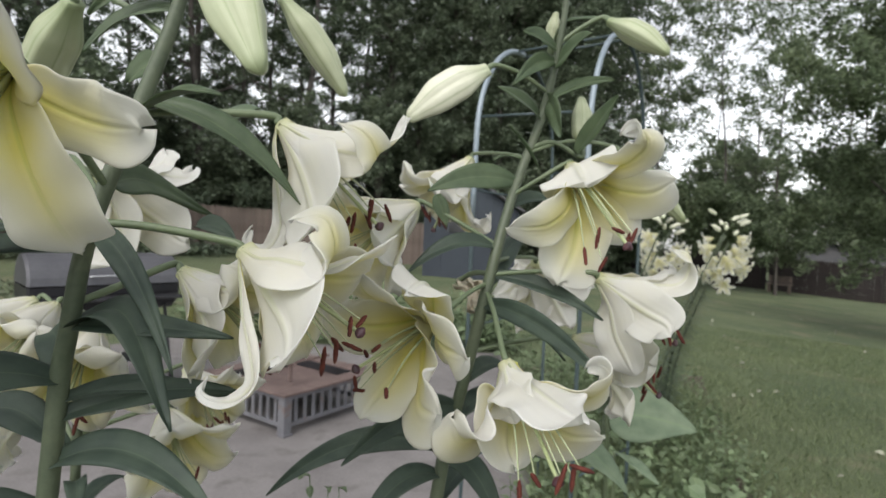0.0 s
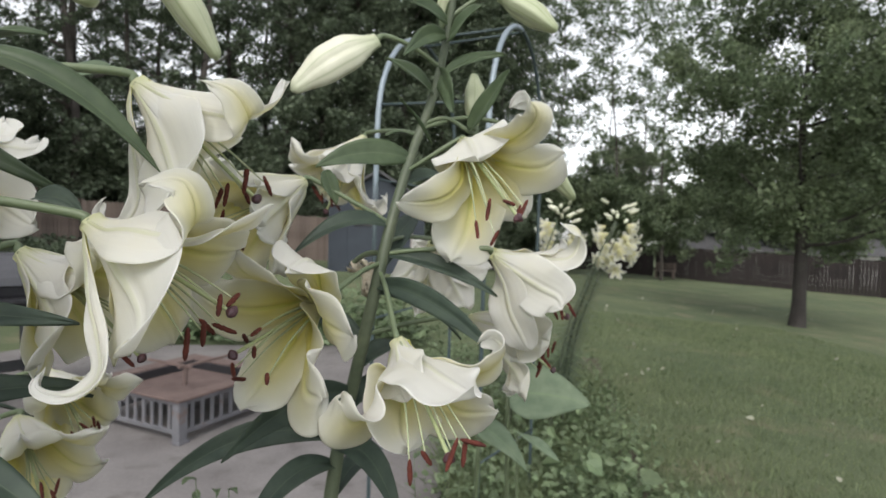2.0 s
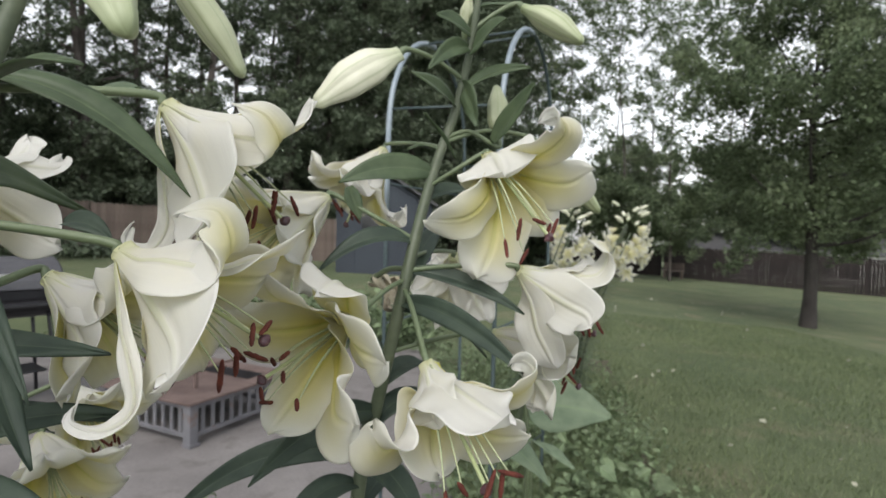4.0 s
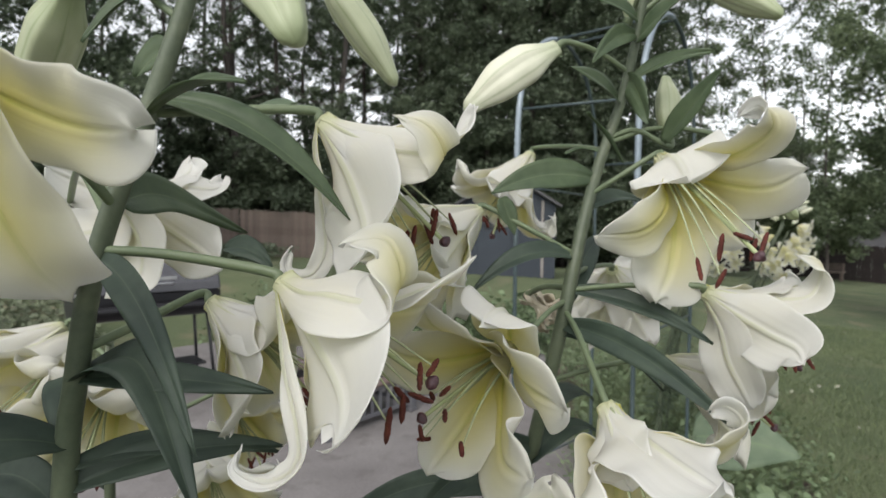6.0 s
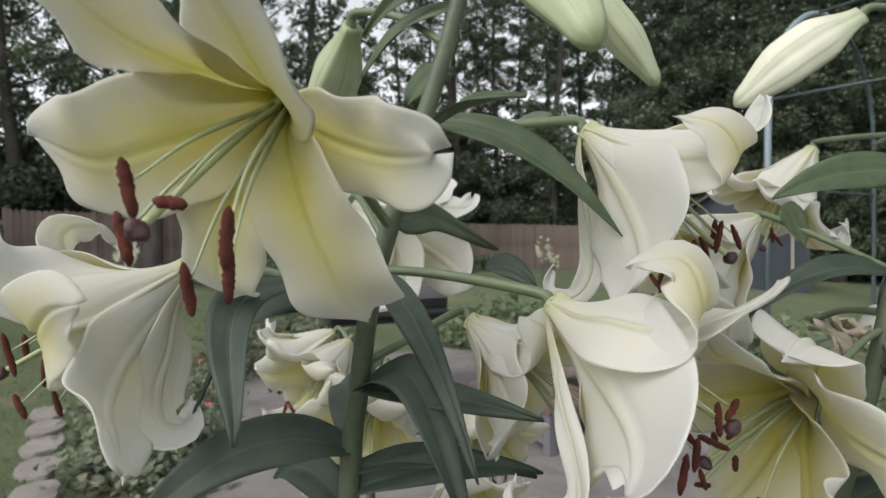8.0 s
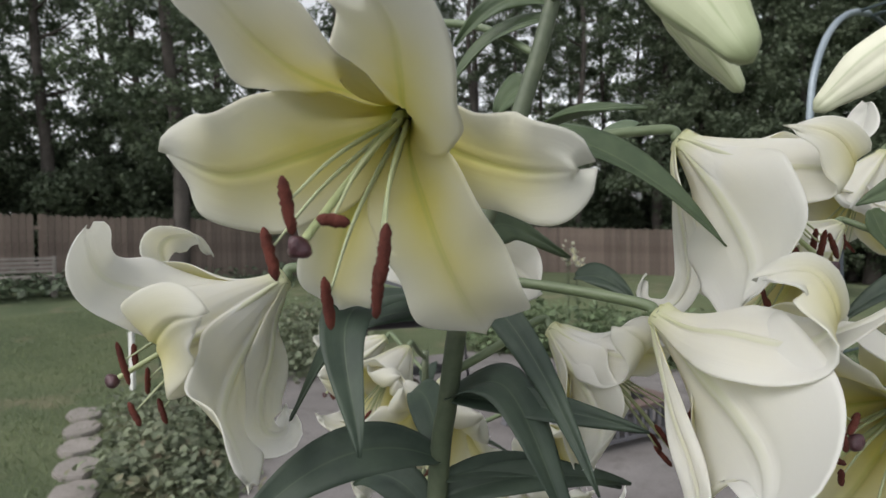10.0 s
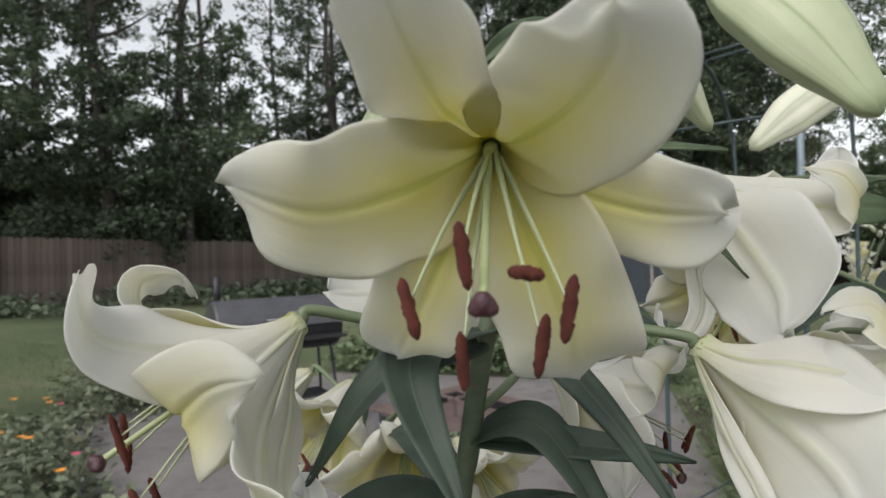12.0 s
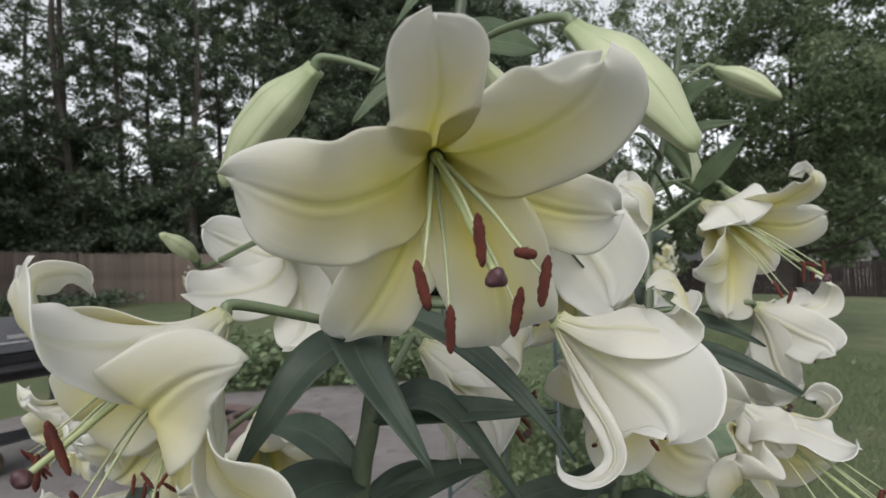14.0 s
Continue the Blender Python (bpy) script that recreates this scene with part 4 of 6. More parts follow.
lily_flower(plant_a, (-0.05, 0.577, 1.705), (0.761, 0.22, -0.611),
            [(0.042, 3, 0, [(127, 0.022, 0.026), (127, 0.047, 0.050), (130, 0.074, 0.074), (134, 0.103, 0.078)]),
             (0.021, 1.6, 0, [(84, 0.019, 0.022), (80, 0.035, 0.047), (68, 0.047, 0.070), (66, 0.060, 0.083), (62, 0.068, 0.062), (65, 0.060, 0.043)]),
             (0.024, 3, 0, [(30, 0.013, 0.030), (20, 0.022, 0.058), (10, 0.036, 0.076), (2, 0.056, 0.086), (-4, 0.084, 0.084)]),
             (0.036, 3, 0, [(-65, 0.017, 0.033), (-65, 0.036, 0.062), (-65, 0.056, 0.080), (-65, 0.074, 0.084)]),
             (0.036, 3, 0, [(-140, 0.017, 0.033), (-140, 0.036, 0.062), (-140, 0.056, 0.080), (-140, 0.074, 0.084)]),
             (0.0080, 1.6, -60, [(168, 0.020, 0.012), (169, 0.038, 0.029), (171, 0.056, 0.047), (173, 0.074, 0.062), (175, 0.094, 0.063), (177, 0.099, 0.047), (184, 0.088, 0.041)])],
            on_stem(S1, 1.702), seed=5, wavy=0.7,
            anthers=[((0.030, 0.601, 1.643), (0.028, 0.611, 1.623)), ((0.034, 0.590, 1.642), (0.030, 0.592, 1.621)), ((0.012, 0.600, 1.627), (0.006, 0.598, 1.608)),
                     ((0.018, 0.592, 1.630), (0.014, 0.596, 1.610)), ((0.040, 0.630, 1.640), (0.046, 0.640, 1.622)), ((0.020, 0.635, 1.632), (0.026, 0.645, 1.614))],
            stigma=(0.038, 0.604, 1.618))
lily_flower(plant_a, (-0.058, 0.518, 1.595), (0.841, -0.04, -0.54),
            [(0.051, 5, 0, [(114, 0.020, 0.034), (108, 0.037, 0.058), (108, 0.054, 0.076), (112, 0.066, 0.085), (118, 0.074, 0.088)]),
             (0.022, 1.6, 0, [(70, 0.020, 0.020), (62, 0.040, 0.038), (54, 0.050, 0.060), (44, 0.061, 0.070), (37, 0.070, 0.064), (33, 0.076, 0.049), (43, 0.069, 0.034)]),
             (0.024, 3, 0, [(25, 0.012, 0.033), (11, 0.025, 0.061), (2, 0.046, 0.080), (-4, 0.062, 0.090), (-10, 0.078, 0.092)]),
             (0.036, 3, 0, [(-65, 0.017, 0.033), (-65, 0.036, 0.062), (-65, 0.056, 0.080), (-65, 0.074, 0.084)]),
             (0.036, 3, 0, [(-140, 0.017, 0.033), (-140, 0.036, 0.062), (-140, 0.056, 0.080), (-140, 0.074, 0.084)]),
             (0.0074, 1.5, -50, [(150, 0.022, 0.020), (146, 0.044, 0.041), (144, 0.062, 0.061), (148, 0.078, 0.075), (153, 0.095, 0.068), (157, 0.101, 0.047), (160, 0.092, 0.042)])],
            on_stem(S1, 1.612), seed=7, wavy=0.7,
            anthers=[((0.031, 0.514, 1.547), (0.032, 0.501, 1.533)), ((0.041, 0.528, 1.546), (0.035, 0.514, 1.538)), ((0.021, 0.530, 1.523), (0.037, 0.540, 1.514)),
                     ((0.018, 0.483, 1.529), (0.014, 0.490, 1.505)), ((0.012, 0.532, 1.526), (0.020, 0.545, 1.512)), ((0.022, 0.505, 1.530), (0.020, 0.510, 1.510))],
            stigma=(0.037, 0.517, 1.534))
lily_flower(plant_a, (-0.285, 0.458, 1.617), (-0.640, -0.564, -0.522),
            [(0.031, 5, -16, [(-34, 0.017, 0.035), (-30, 0.037, 0.067), (-24, 0.063, 0.087), (-22, 0.092, 0.077)]),
             (0.021, 1.6, 0, [(48, 0.016, 0.028), (40, 0.039, 0.049), (35, 0.061, 0.069), (30, 0.078, 0.060), (34, 0.071, 0.040), (48, 0.062, 0.038)]),
             (0.033, 3, 0, [(108, 0.019, 0.033), (108, 0.042, 0.062), (108, 0.070, 0.080), (108, 0.094, 0.076)]),
             (0.019, 3, 45, [(-165, 0.019, 0.020), (-165, 0.040, 0.036), (-165, 0.058, 0.055), (-170, 0.078, 0.066), (-176, 0.088, 0.057), (-186, 0.078, 0.050)]),
             (0.032, 2.6, 0, [(-138, 0.021, 0.028), (-133, 0.043, 0.054), (-128, 0.072, 0.068), (-126, 0.100, 0.066), (-126, 0.127, 0.066)]),
             (0.029, 2.4, 0, [(-92, 0.020, 0.029), (-92, 0.037, 0.057), (-82, 0.052, 0.079), (-78, 0.070, 0.060), (-84, 0.082, 0.042)])],
            on_stem(S1, 1.59), seed=9, wavy=0.8,
            anthers=[((-0.344, 0.376, 1.582), (-0.337, 0.379, 1.556)), ((-0.365, 0.410, 1.558), (-0.367, 0.411, 1.539)), ((-0.334, 0.376, 1.547), (-0.326, 0.378, 1.533)),
                     ((-0.349, 0.406, 1.540), (-0.344, 0.408, 1.523)), ((-0.352, 0.392, 1.578), (-0.350, 0.392, 1.562))],
            stigma=(-0.357, 0.382, 1.556))
lily_flower(plant_a, (-0.150, 0.612, 1.568), (0.82, -0.02, -0.56),
            [(0.034, 3, 0, [(116, 0.020, 0.034), (112, 0.038, 0.060), (110, 0.060, 0.080), (116, 0.082, 0.088)]),
             (0.025, 3, 0, [(60, 0.016, 0.030), (54, 0.034, 0.052), (50, 0.052, 0.070), (46, 0.068, 0.066), (48, 0.070, 0.048)]),
             (0.024, 3, 0, [(0, 0.017, 0.033), (0, 0.032, 0.060), (0, 0.049, 0.078), (0, 0.070, 0.080)]),
             (0.036, 3, 0, [(-65, 0.017, 0.033), (-65, 0.036, 0.062), (-65, 0.056, 0.080), (-65, 0.074, 0.084)]),
             (0.036, 3, 0, [(-140, 0.017, 0.033), (-140, 0.036, 0.062), (-140, 0.056, 0.080), (-140, 0.074, 0.084)]),
             (0.025, 2, 0, [(165, 0.022, 0.028), (166, 0.044, 0.050), (168, 0.064, 0.072), (172, 0.084, 0.090)])],
            on_stem(S1, 1.545), seed=11, wavy=0.8)
lily_flower(plant_a, (-0.268, 0.665, 1.660), (0.30, 0.80, -0.35),
            [(0.024, 2.0, 0, [(1, 0.021, 0.032), (24, 0.029, 0.048), (40, 0.041, 0.064), (47, 0.054, 0.076), (38, 0.064, 0.082)]),
             (0.034, 3.4, 0, [(-175, 0.006, 0.037), (-216, 0.015, 0.058), (-228, 0.034, 0.081), (-233, 0.062, 0.101)]),
             (0.030, 4, 0, [(178, 0.019, 0.030), (178, 0.044, 0.050), (182, 0.068, 0.056), (186, 0.090, 0.040)]),
             (0.031, 5, 0, [(234, 0.018, 0.024), (236, 0.045, 0.034), (236, 0.074, 0.012), (236, 0.096, -0.030)]),
             (0.026, 4, 0, [(285, 0.018, 0.027), (285, 0.045, 0.042), (284, 0.072, 0.026), (283, 0.092, -0.012)]),
             (0.032, 3, 0, [(345, 0.017, 0.033), (345, 0.036, 0.062), (345, 0.058, 0.082), (345, 0.080, 0.086)])],
            on_stem(S1, 1.64), seed=13, wavy=0.9)
lily_bud(plant_a, (-0.062, 0.452, 1.793), (-0.008, 0.404, 1.703), 0.0170, on_stem(S1, 1.80), 1)
lily_bud(plant_a, (-0.075, 0.655, 1.845), (-0.011, 0.678, 1.753), 0.0150, on_stem(S1, 1.84), 2, "narrow green lily bud")
lily_bud(plant_a, (-0.232, 0.574, 1.804), (-0.320, 0.632, 1.717), 0.0200, on_stem(S1, 1.765), 3)

lily_bud(plant_a, (-0.364, 0.720, 1.652), (-0.391, 0.690, 1.679), 0.0085, on_stem(S1, 1.63), 9, "small green lily bud")

lance_leaf(plant_a, (-0.103, 0.588, 1.707), (-0.076, 0.606, 1.722), 0.0095, 0.004, -40, 0.2, mat=BIG_LEAF, nu=12, nv=7, seed=5, name="bract")

# second plant
lily_flower(plant_b, (0.248, 0.775, 1.702), (0.14, -0.86, -0.50),
            [(0.021, 1.8, 0, [(-38, 0.018, 0.034), (-38, 0.038, 0.068), (-32, 0.060, 0.091), (-24, 0.080, 0.106), (-14, 0.090, 0.099), (-6, 0.077, 0.095)]),
             (0.031, 4, 0, [(-98, 0.019, 0.034), (-90, 0.040, 0.063), (-80, 0.063, 0.091), (-66, 0.083, 0.105)]),
             (0.032, 3, 0, [(-130, 0.017, 0.033), (-130, 0.041, 0.062), (-130, 0.064, 0.080), (-130, 0.085, 0.084)]),
             (0.041, 5, 0, [(-178, 0.020, 0.036), (-182, 0.046, 0.068), (-190, 0.072, 0.098), (-198, 0.096, 0.122)]),
             (0.024, 3.4, 0, [(130, 0.016, 0.042), (127, 0.030, 0.078), (116, 0.060, 0.106), (104, 0.102, 0.117)]),
             (0.046, 5, 0, [(48, 0.008, 0.018), (38, 0.018, 0.034), (32, 0.024, 0.050), (32, 0.021, 0.065), (40, 0.012, 0.079)])],
            on_stem(S2, 1.665), seed=15, stalk=0.0026,
            anthers=[((0.245, 0.610, 1.626), (0.242, 0.609, 1.605)), ((0.240, 0.647, 1.606), (0.240, 0.635, 1.588)), ((0.264, 0.648, 1.597), (0.255, 0.646, 1.581)),
                     ((0.264, 0.638, 1.626), (0.273, 0.623, 1.621)), ((0.287, 0.631, 1.627), (0.277, 0.620, 1.610)), ((0.283, 0.640, 1.622), (0.275, 0.632, 1.604))],
            stigma=(0.273, 0.613, 1.609))
lily_flower(plant_b, (0.275, 0.725, 1.571), (0.863, 0.205, -0.462),
            [(0.030, 4, 0, [(115, 0.020, 0.032), (110, 0.036, 0.058), (106, 0.050, 0.074), (112, 0.062, 0.078)]),
             (0.021, 1.8, 0, [(50, 0.016, 0.030), (43, 0.031, 0.059), (36, 0.049, 0.080), (25, 0.074, 0.074), (23, 0.071, 0.051)]),
             (0.03, 3, 0, [(-15, 0.017, 0.033), (-15, 0.029, 0.062), (-15, 0.045, 0.080), (-15, 0.059, 0.084)]),
             (0.024, 3, 0, [(-75, 0.017, 0.033), (-75, 0.029, 0.062), (-75, 0.045, 0.080), (-75, 0.059, 0.084)]),
             (0.033, 3, 0, [(-135, 0.017, 0.033), (-135, 0.029, 0.062), (-135, 0.045, 0.080), (-135, 0.059, 0.084)]),
             (0.023, 3, -45, [(165, 0.024, 0.028), (170, 0.050, 0.050), (173, 0.066, 0.076), (178, 0.078, 0.100)])],
            on_stem(S2, 1.565), seed=17, stalk=0.0026, wavy=0.8)
lily_flower(plant_b, (0.164, 0.615, 1.494), (0.30, -0.63, -0.71),
            [(0.024, 4, 0, [(60, 0.010, 0.013), (56, 0.020, 0.032), (54, 0.028, 0.050), (56, 0.031, 0.067)]),
             (0.042, 4, 0, [(7, 0.013, 0.021), (2, 0.029, 0.047), (-6, 0.043, 0.074), (-17, 0.052, 0.090)]),
             (0.022, 1.8, 0, [(-75, 0.006, 0.015), (-77, 0.024, 0.033), (-76, 0.046, 0.049), (-71, 0.068, 0.054), (-65, 0.085, 0.046), (-65, 0.082, 0.030), (-71, 0.071, 0.026)]),
             (0.038, 4, 0, [(-135, 0.017, 0.025), (-118, 0.026, 0.052), (-101, 0.041, 0.075), (-86, 0.065, 0.087)]),
             (0.042, 4, 0, [(-161, 0.021, 0.020), (171, 0.022, 0.047), (154, 0.028, 0.072), (156, 0.032, 0.092)]),
             (0.035, 4, 0, [(120, 0.020, 0.030), (112, 0.042, 0.055), (102, 0.060, 0.067), (93, 0.071, 0.063), (86, 0.076, 0.050)])],
            on_stem(S2, 1.545), seed=19, stalk=0.0026,
            anthers=[((0.199, 0.492, 1.448), (0.190, 0.486, 1.426)), ((0.201, 0.494, 1.446), (0.222, 0.500, 1.438)), ((0.206, 0.498, 1.444), (0.204, 0.496, 1.424)),
                     ((0.174, 0.500, 1.436), (0.182, 0.502, 1.424)), ((0.166, 0.505, 1.428), (0.167, 0.505, 1.408))],
            stigma=(0.194, 0.497, 1.432))
lily_flower(plant_b, (0.097, 0.670, 1.526), (-0.067, -0.078, -0.04),
            [(0.031, 3, 0, [(6, 0.017, 0.029), (3, 0.040, 0.055), (2, 0.063, 0.083), (-4, 0.095, 0.094)]),
             (0.034, 4, 0, [(-30, 0.018, 0.014), (-28, 0.044, 0.024), (-26, 0.066, 0.040), (-28, 0.068, 0.065)]),
             (0.034, 4, 0, [(-62, 0.020, 0.026), (-72, 0.044, 0.050), (-78, 0.072, 0.070), (-82, 0.103, 0.080)]),
             (0.039, 5, 0, [(-142, 0.015, 0.035), (-138, 0.038, 0.065), (-130, 0.060, 0.092), (-114, 0.082, 0.103)]),
             (0.033, 4, 0, [(165, 0.016, 0.035), (165, 0.034, 0.068), (162, 0.050, 0.095), (160, 0.062, 0.112)]),
             (0.039, 4, 0, [(62, 0.017, 0.036), (60, 0.035, 0.066), (54, 0.055, 0.088), (46, 0.075, 0.098)])],
            on_stem(S2, 1.555), seed=21, stalk=0.0026, wavy=0.9,
            anthers=[((0.041, 0.590, 1.494), (0.041, 0.591, 1.483)), ((0.016, 0.624, 1.457), (0.027, 0.640, 1.452)), ((0.053, 0.582, 1.473), (0.055, 0.570, 1.466)),
                     ((0.028, 0.610, 1.500), (0.030, 0.622, 1.490)), ((0.020, 0.606, 1.476), (0.024, 0.596, 1.466)), ((0.044, 0.608, 1.506), (0.036, 0.600, 1.500))],
            stigma=(0.024, 0.592, 1.486))
lily_flower(plant_b, (0.063, 0.774, 1.646), (-0.637, -0.617, -0.462),
            [(-147, 0.074, 0.112, 20, 0.0, 4), (-90, 0.07, 0.12, 30, 0.0, 4), (-30, 0.075, 0.115, 60, 0.0, 4),
             (30, 0.08, 0.11, 60, 0.0, 4), (90, 0.08, 0.11, 40, 0.0, 4), (155, 0.08, 0.11, 40, 0.0, 4)],
            on_stem(S2, 1.60), seed=23, stalk=0.0026)
lily_flower(plant_b, (0.133, 0.981, 1.732), (-0.505, -0.303, -0.808),
            [(179, 0.086, 0.041, 90, 0.0, 4), (-120, 0.08, 0.10, 30, 0.0, 4), (-60, 0.08, 0.11, 40, 0.0, 4),
             (-8, 0.09, 0.09, 90, 0.0, 4), (55, 0.08, 0.09, 60, 0.0, 4), (115, 0.08, 0.09, 60, 0.0, 4)],
            on_stem(S2, 1.715), seed=25, stalk=0.0026)
lily_bud(plant_b, (0.143, 0.793, 1.819), (0.046, 0.777, 1.750), 0.0205, on_stem(S2, 1.80), 4, "plump ivory lily bud about to open", BUD)

# buds of the second plant, and two blooms behind it
lily_bud(plant_b, (0.294, 0.803, 1.888), (0.355, 0.758, 1.836), 0.0150, on_stem(S2, 1.86), 5)
lily_bud(plant_b, (0.271, 0.826, 1.730), (0.276, 0.86, 1.806), 0.0135, on_stem(S2, 1.728), 6, "upright narrow green lily bud")
lily_bud(plant_b, (0.230, 0.848, 1.866), (0.232, 0.831, 1.909), 0.0090, on_stem(S2, 1.88), 7, "small green lily bud")
lily_bud(plant_b, (0.325, 0.84, 1.729), (0.415, 0.833, 1.640), 0.0150, on_stem(S2, 1.722), 8)
lily_flower(plant_b, (0.272, 0.831, 1.479), (0.80, -0.25, -0.30),
            [(10, 0.075, 0.05, 120, 0.0, 4), (70, 0.07, 0.10, 50, 0.0, 4), (130, 0.08, 0.10, 40, 0.0, 4),
             (190, 0.08, 0.09, 60, 0.0, 4), (250, 0.08, 0.09, 40, 0.0, 4), (310, 0.08, 0.09, 60, 0.0, 4)],
            on_stem(S2, 1.47), seed=27, stalk=0.0026)
lily_flower(plant_b, (0.235, 0.93, 1.575), (0.25, 0.75, -0.55),
            [(20, 0.08, 0.08, 60, 0.0, 4), (80, 0.08, 0.09, 50, 0.0, 4), (140, 0.08, 0.09, 40, 0.0, 4),
             (200, 0.08, 0.09, 60, 0.0, 4), (260, 0.08, 0.09, 40, 0.0, 4), (320, 0.08, 0.09, 60, 0.0, 4)],
            on_stem(S2, 1.58), seed=29, stalk=0.0026)


def withered_bloom(plant, base, tip, stem_at, seed):
    """A spent bloom: crumpled strips round a short tube."""
    rng = random.Random(seed)
    b, t = np.asarray(base, float), np.asarray(tip, float)
    fr = axes(t - b)
    ln = np.linalg.norm(t - b)
    v, f, uv = tube_arrays(spline([stem_at, (np.asarray(stem_at) + b) / 2 + [0, 0, 0.006], b], 6), 0.0035, 9)
    bloom = put("spent_bloom", mesh_data("spent_bloom", v, f, PEDICEL, uvs=uv), plant, "withered brown-edged lily bloom")
    for i in range(5):
        a = TAU * i / 5 + rng.uniform(-0.3, 0.3)
        s = np.linspace(0, 1, 12)
        x = np.linspace(-1, 1, 7)
        r = 0.005 + 0.013 * s + 0.006 * np.sin(7 * s + i)
        w = 0.009 * (0.4 + np.sin(math.pi * s ** 0.8)) * 0.8
        ang = a + (w / 0.012)[:, None] * x[None, :] * 0.8 + 0.5 * s[:, None]
        rr = r[:, None] * (1 + 0.22 * np.sin(9 * x[None, :] + 11 * s[:, None] + i))
        z = ln * (s * rng.uniform(0.8, 1.1))[:, None] + 0.003 * np.sin(8 * x[None, :] + i)
        sheet("withered_tepal", b + np.stack([rr * np.cos(ang), rr * np.sin(ang), z], -1) @ fr, 0.0009, [WITHERED], bloom)


withered_bloom(plant_b, (0.118, 0.87, 1.545), (0.160, 0.86, 1.518), (0.155, 0.785, 1.565), 4)

# leaves of the first plant
for i, (b, t, half, arch, roll, cup) in enumerate((
        ((-0.139, 0.527, 1.712), (-0.020, 0.545, 1.633), 0.0160, 0.020, -28, 0.22),
        ((-0.141, 0.522, 1.700), (-0.051, 0.454, 1.701), 0.0085, 0.008, -15, 0.45),
        ((-0.146, 0.515, 1.644), (-0.156, 0.699, 1.621), 0.0185, 0.010, -62, 0.10),
        ((-0.151, 0.507, 1.606), (-0.074, 0.445, 1.513), 0.0105, 0.022, -14, 0.18),
        ((-0.193, 0.516, 1.528), (-0.092, 0.480, 1.462), 0.0210, 0.034, -12, 0.16),
        ((-0.205, 0.519, 1.480), (-0.310, 0.420, 1.440), 0.0215, 0.032, 24, 0.16),
        ((-0.180, 0.512, 1.602), (-0.173, 0.385, 1.537), 0.0200, 0.036, 0, 0.16),
        ((-0.182, 0.512, 1.596), (-0.289, 0.459, 1.515), 0.0200, 0.030, 10, 0.16),
        ((-0.192, 0.516, 1.527), (-0.060, 0.512, 1.526), 0.0115, 0.006, -30, 0.25),
        ((-0.202, 0.518, 1.465), (-0.097, 0.620, 1.444), 0.0130, 0.012, 0, 0.25),
        ((-0.203, 0.519, 1.450), (-0.086, 0.599, 1.457), 0.0130, 0.012, -20, 0.25),
        ((-0.208, 0.520, 1.410), (-0.051, 0.471, 1.400), 0.0170, 0.030, -15, 0.25),
        ((-0.206, 0.520, 1.430), (-0.310, 0.560, 1.430), 0.0170, 0.020, 20, 0.25),
        ((-0.200, 0.518, 1.480), (-0.300, 0.640, 1.490), 0.0170, 0.020, 0, 0.25),
        ((-0.212, 0.521, 1.370), (-0.330, 0.430, 1.340), 0.0200, 0.030, 20, 0.25),
        ((-0.214, 0.522, 1.330), (-0.110, 0.420, 1.310), 0.0190, 0.030, -10, 0.25),
        ((-0.215, 0.522, 1.310), (-0.080, 0.590, 1.300), 0.0190, 0.030, 0, 0.25),
        ((-0.137, 0.528, 1.745), (-0.168, 0.547, 1.728), 0.0130, 0.004, -60, 0.25),
        ((-0.128, 0.540, 1.800), (-0.190, 0.528, 1.776), 0.0090, 0.016, -50, 0.25),
        ((-0.130, 0.537, 1.790), (-0.205, 0.545, 1.752), 0.0110, 0.012, -20, 0.25),
        ((-0.120, 0.543, 1.822), (-0.044, 0.560, 1.818), 0.0260, 0.004, 45, 0.15),
        ((-0.110, 0.556, 1.880), (-0.170, 0.560, 1.830), 0.0120, 0.014, -30, 0.25),
        ((-0.118, 0.572, 1.612), (-0.075, 0.550, 1.600), 0.0100, 0.006, -10, 0.30),
)):
    b = on_stem(S1, b[2]) if i != 22 else b
    over = {2: (-0.180, 0.605, 1.651), 4: (-0.150, 0.518, 1.540), 6: (-0.212, 0.432, 1.601), 7: (-0.238, 0.466, 1.584)}.get(i)
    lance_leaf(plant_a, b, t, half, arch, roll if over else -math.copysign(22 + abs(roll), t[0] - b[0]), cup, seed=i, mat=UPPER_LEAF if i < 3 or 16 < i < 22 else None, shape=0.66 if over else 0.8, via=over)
for i in range(26):
    z = 1.28 - 0.045 * i
    a = i * 2.4
    c = (np.interp(z, [p[2] for p in S1], [p[0] for p in S1]), np.interp(z, [p[2] for p in S1], [p[1] for p in S1]), z)
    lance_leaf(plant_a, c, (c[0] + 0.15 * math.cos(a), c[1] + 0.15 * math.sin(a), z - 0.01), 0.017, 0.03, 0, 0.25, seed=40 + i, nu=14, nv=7)

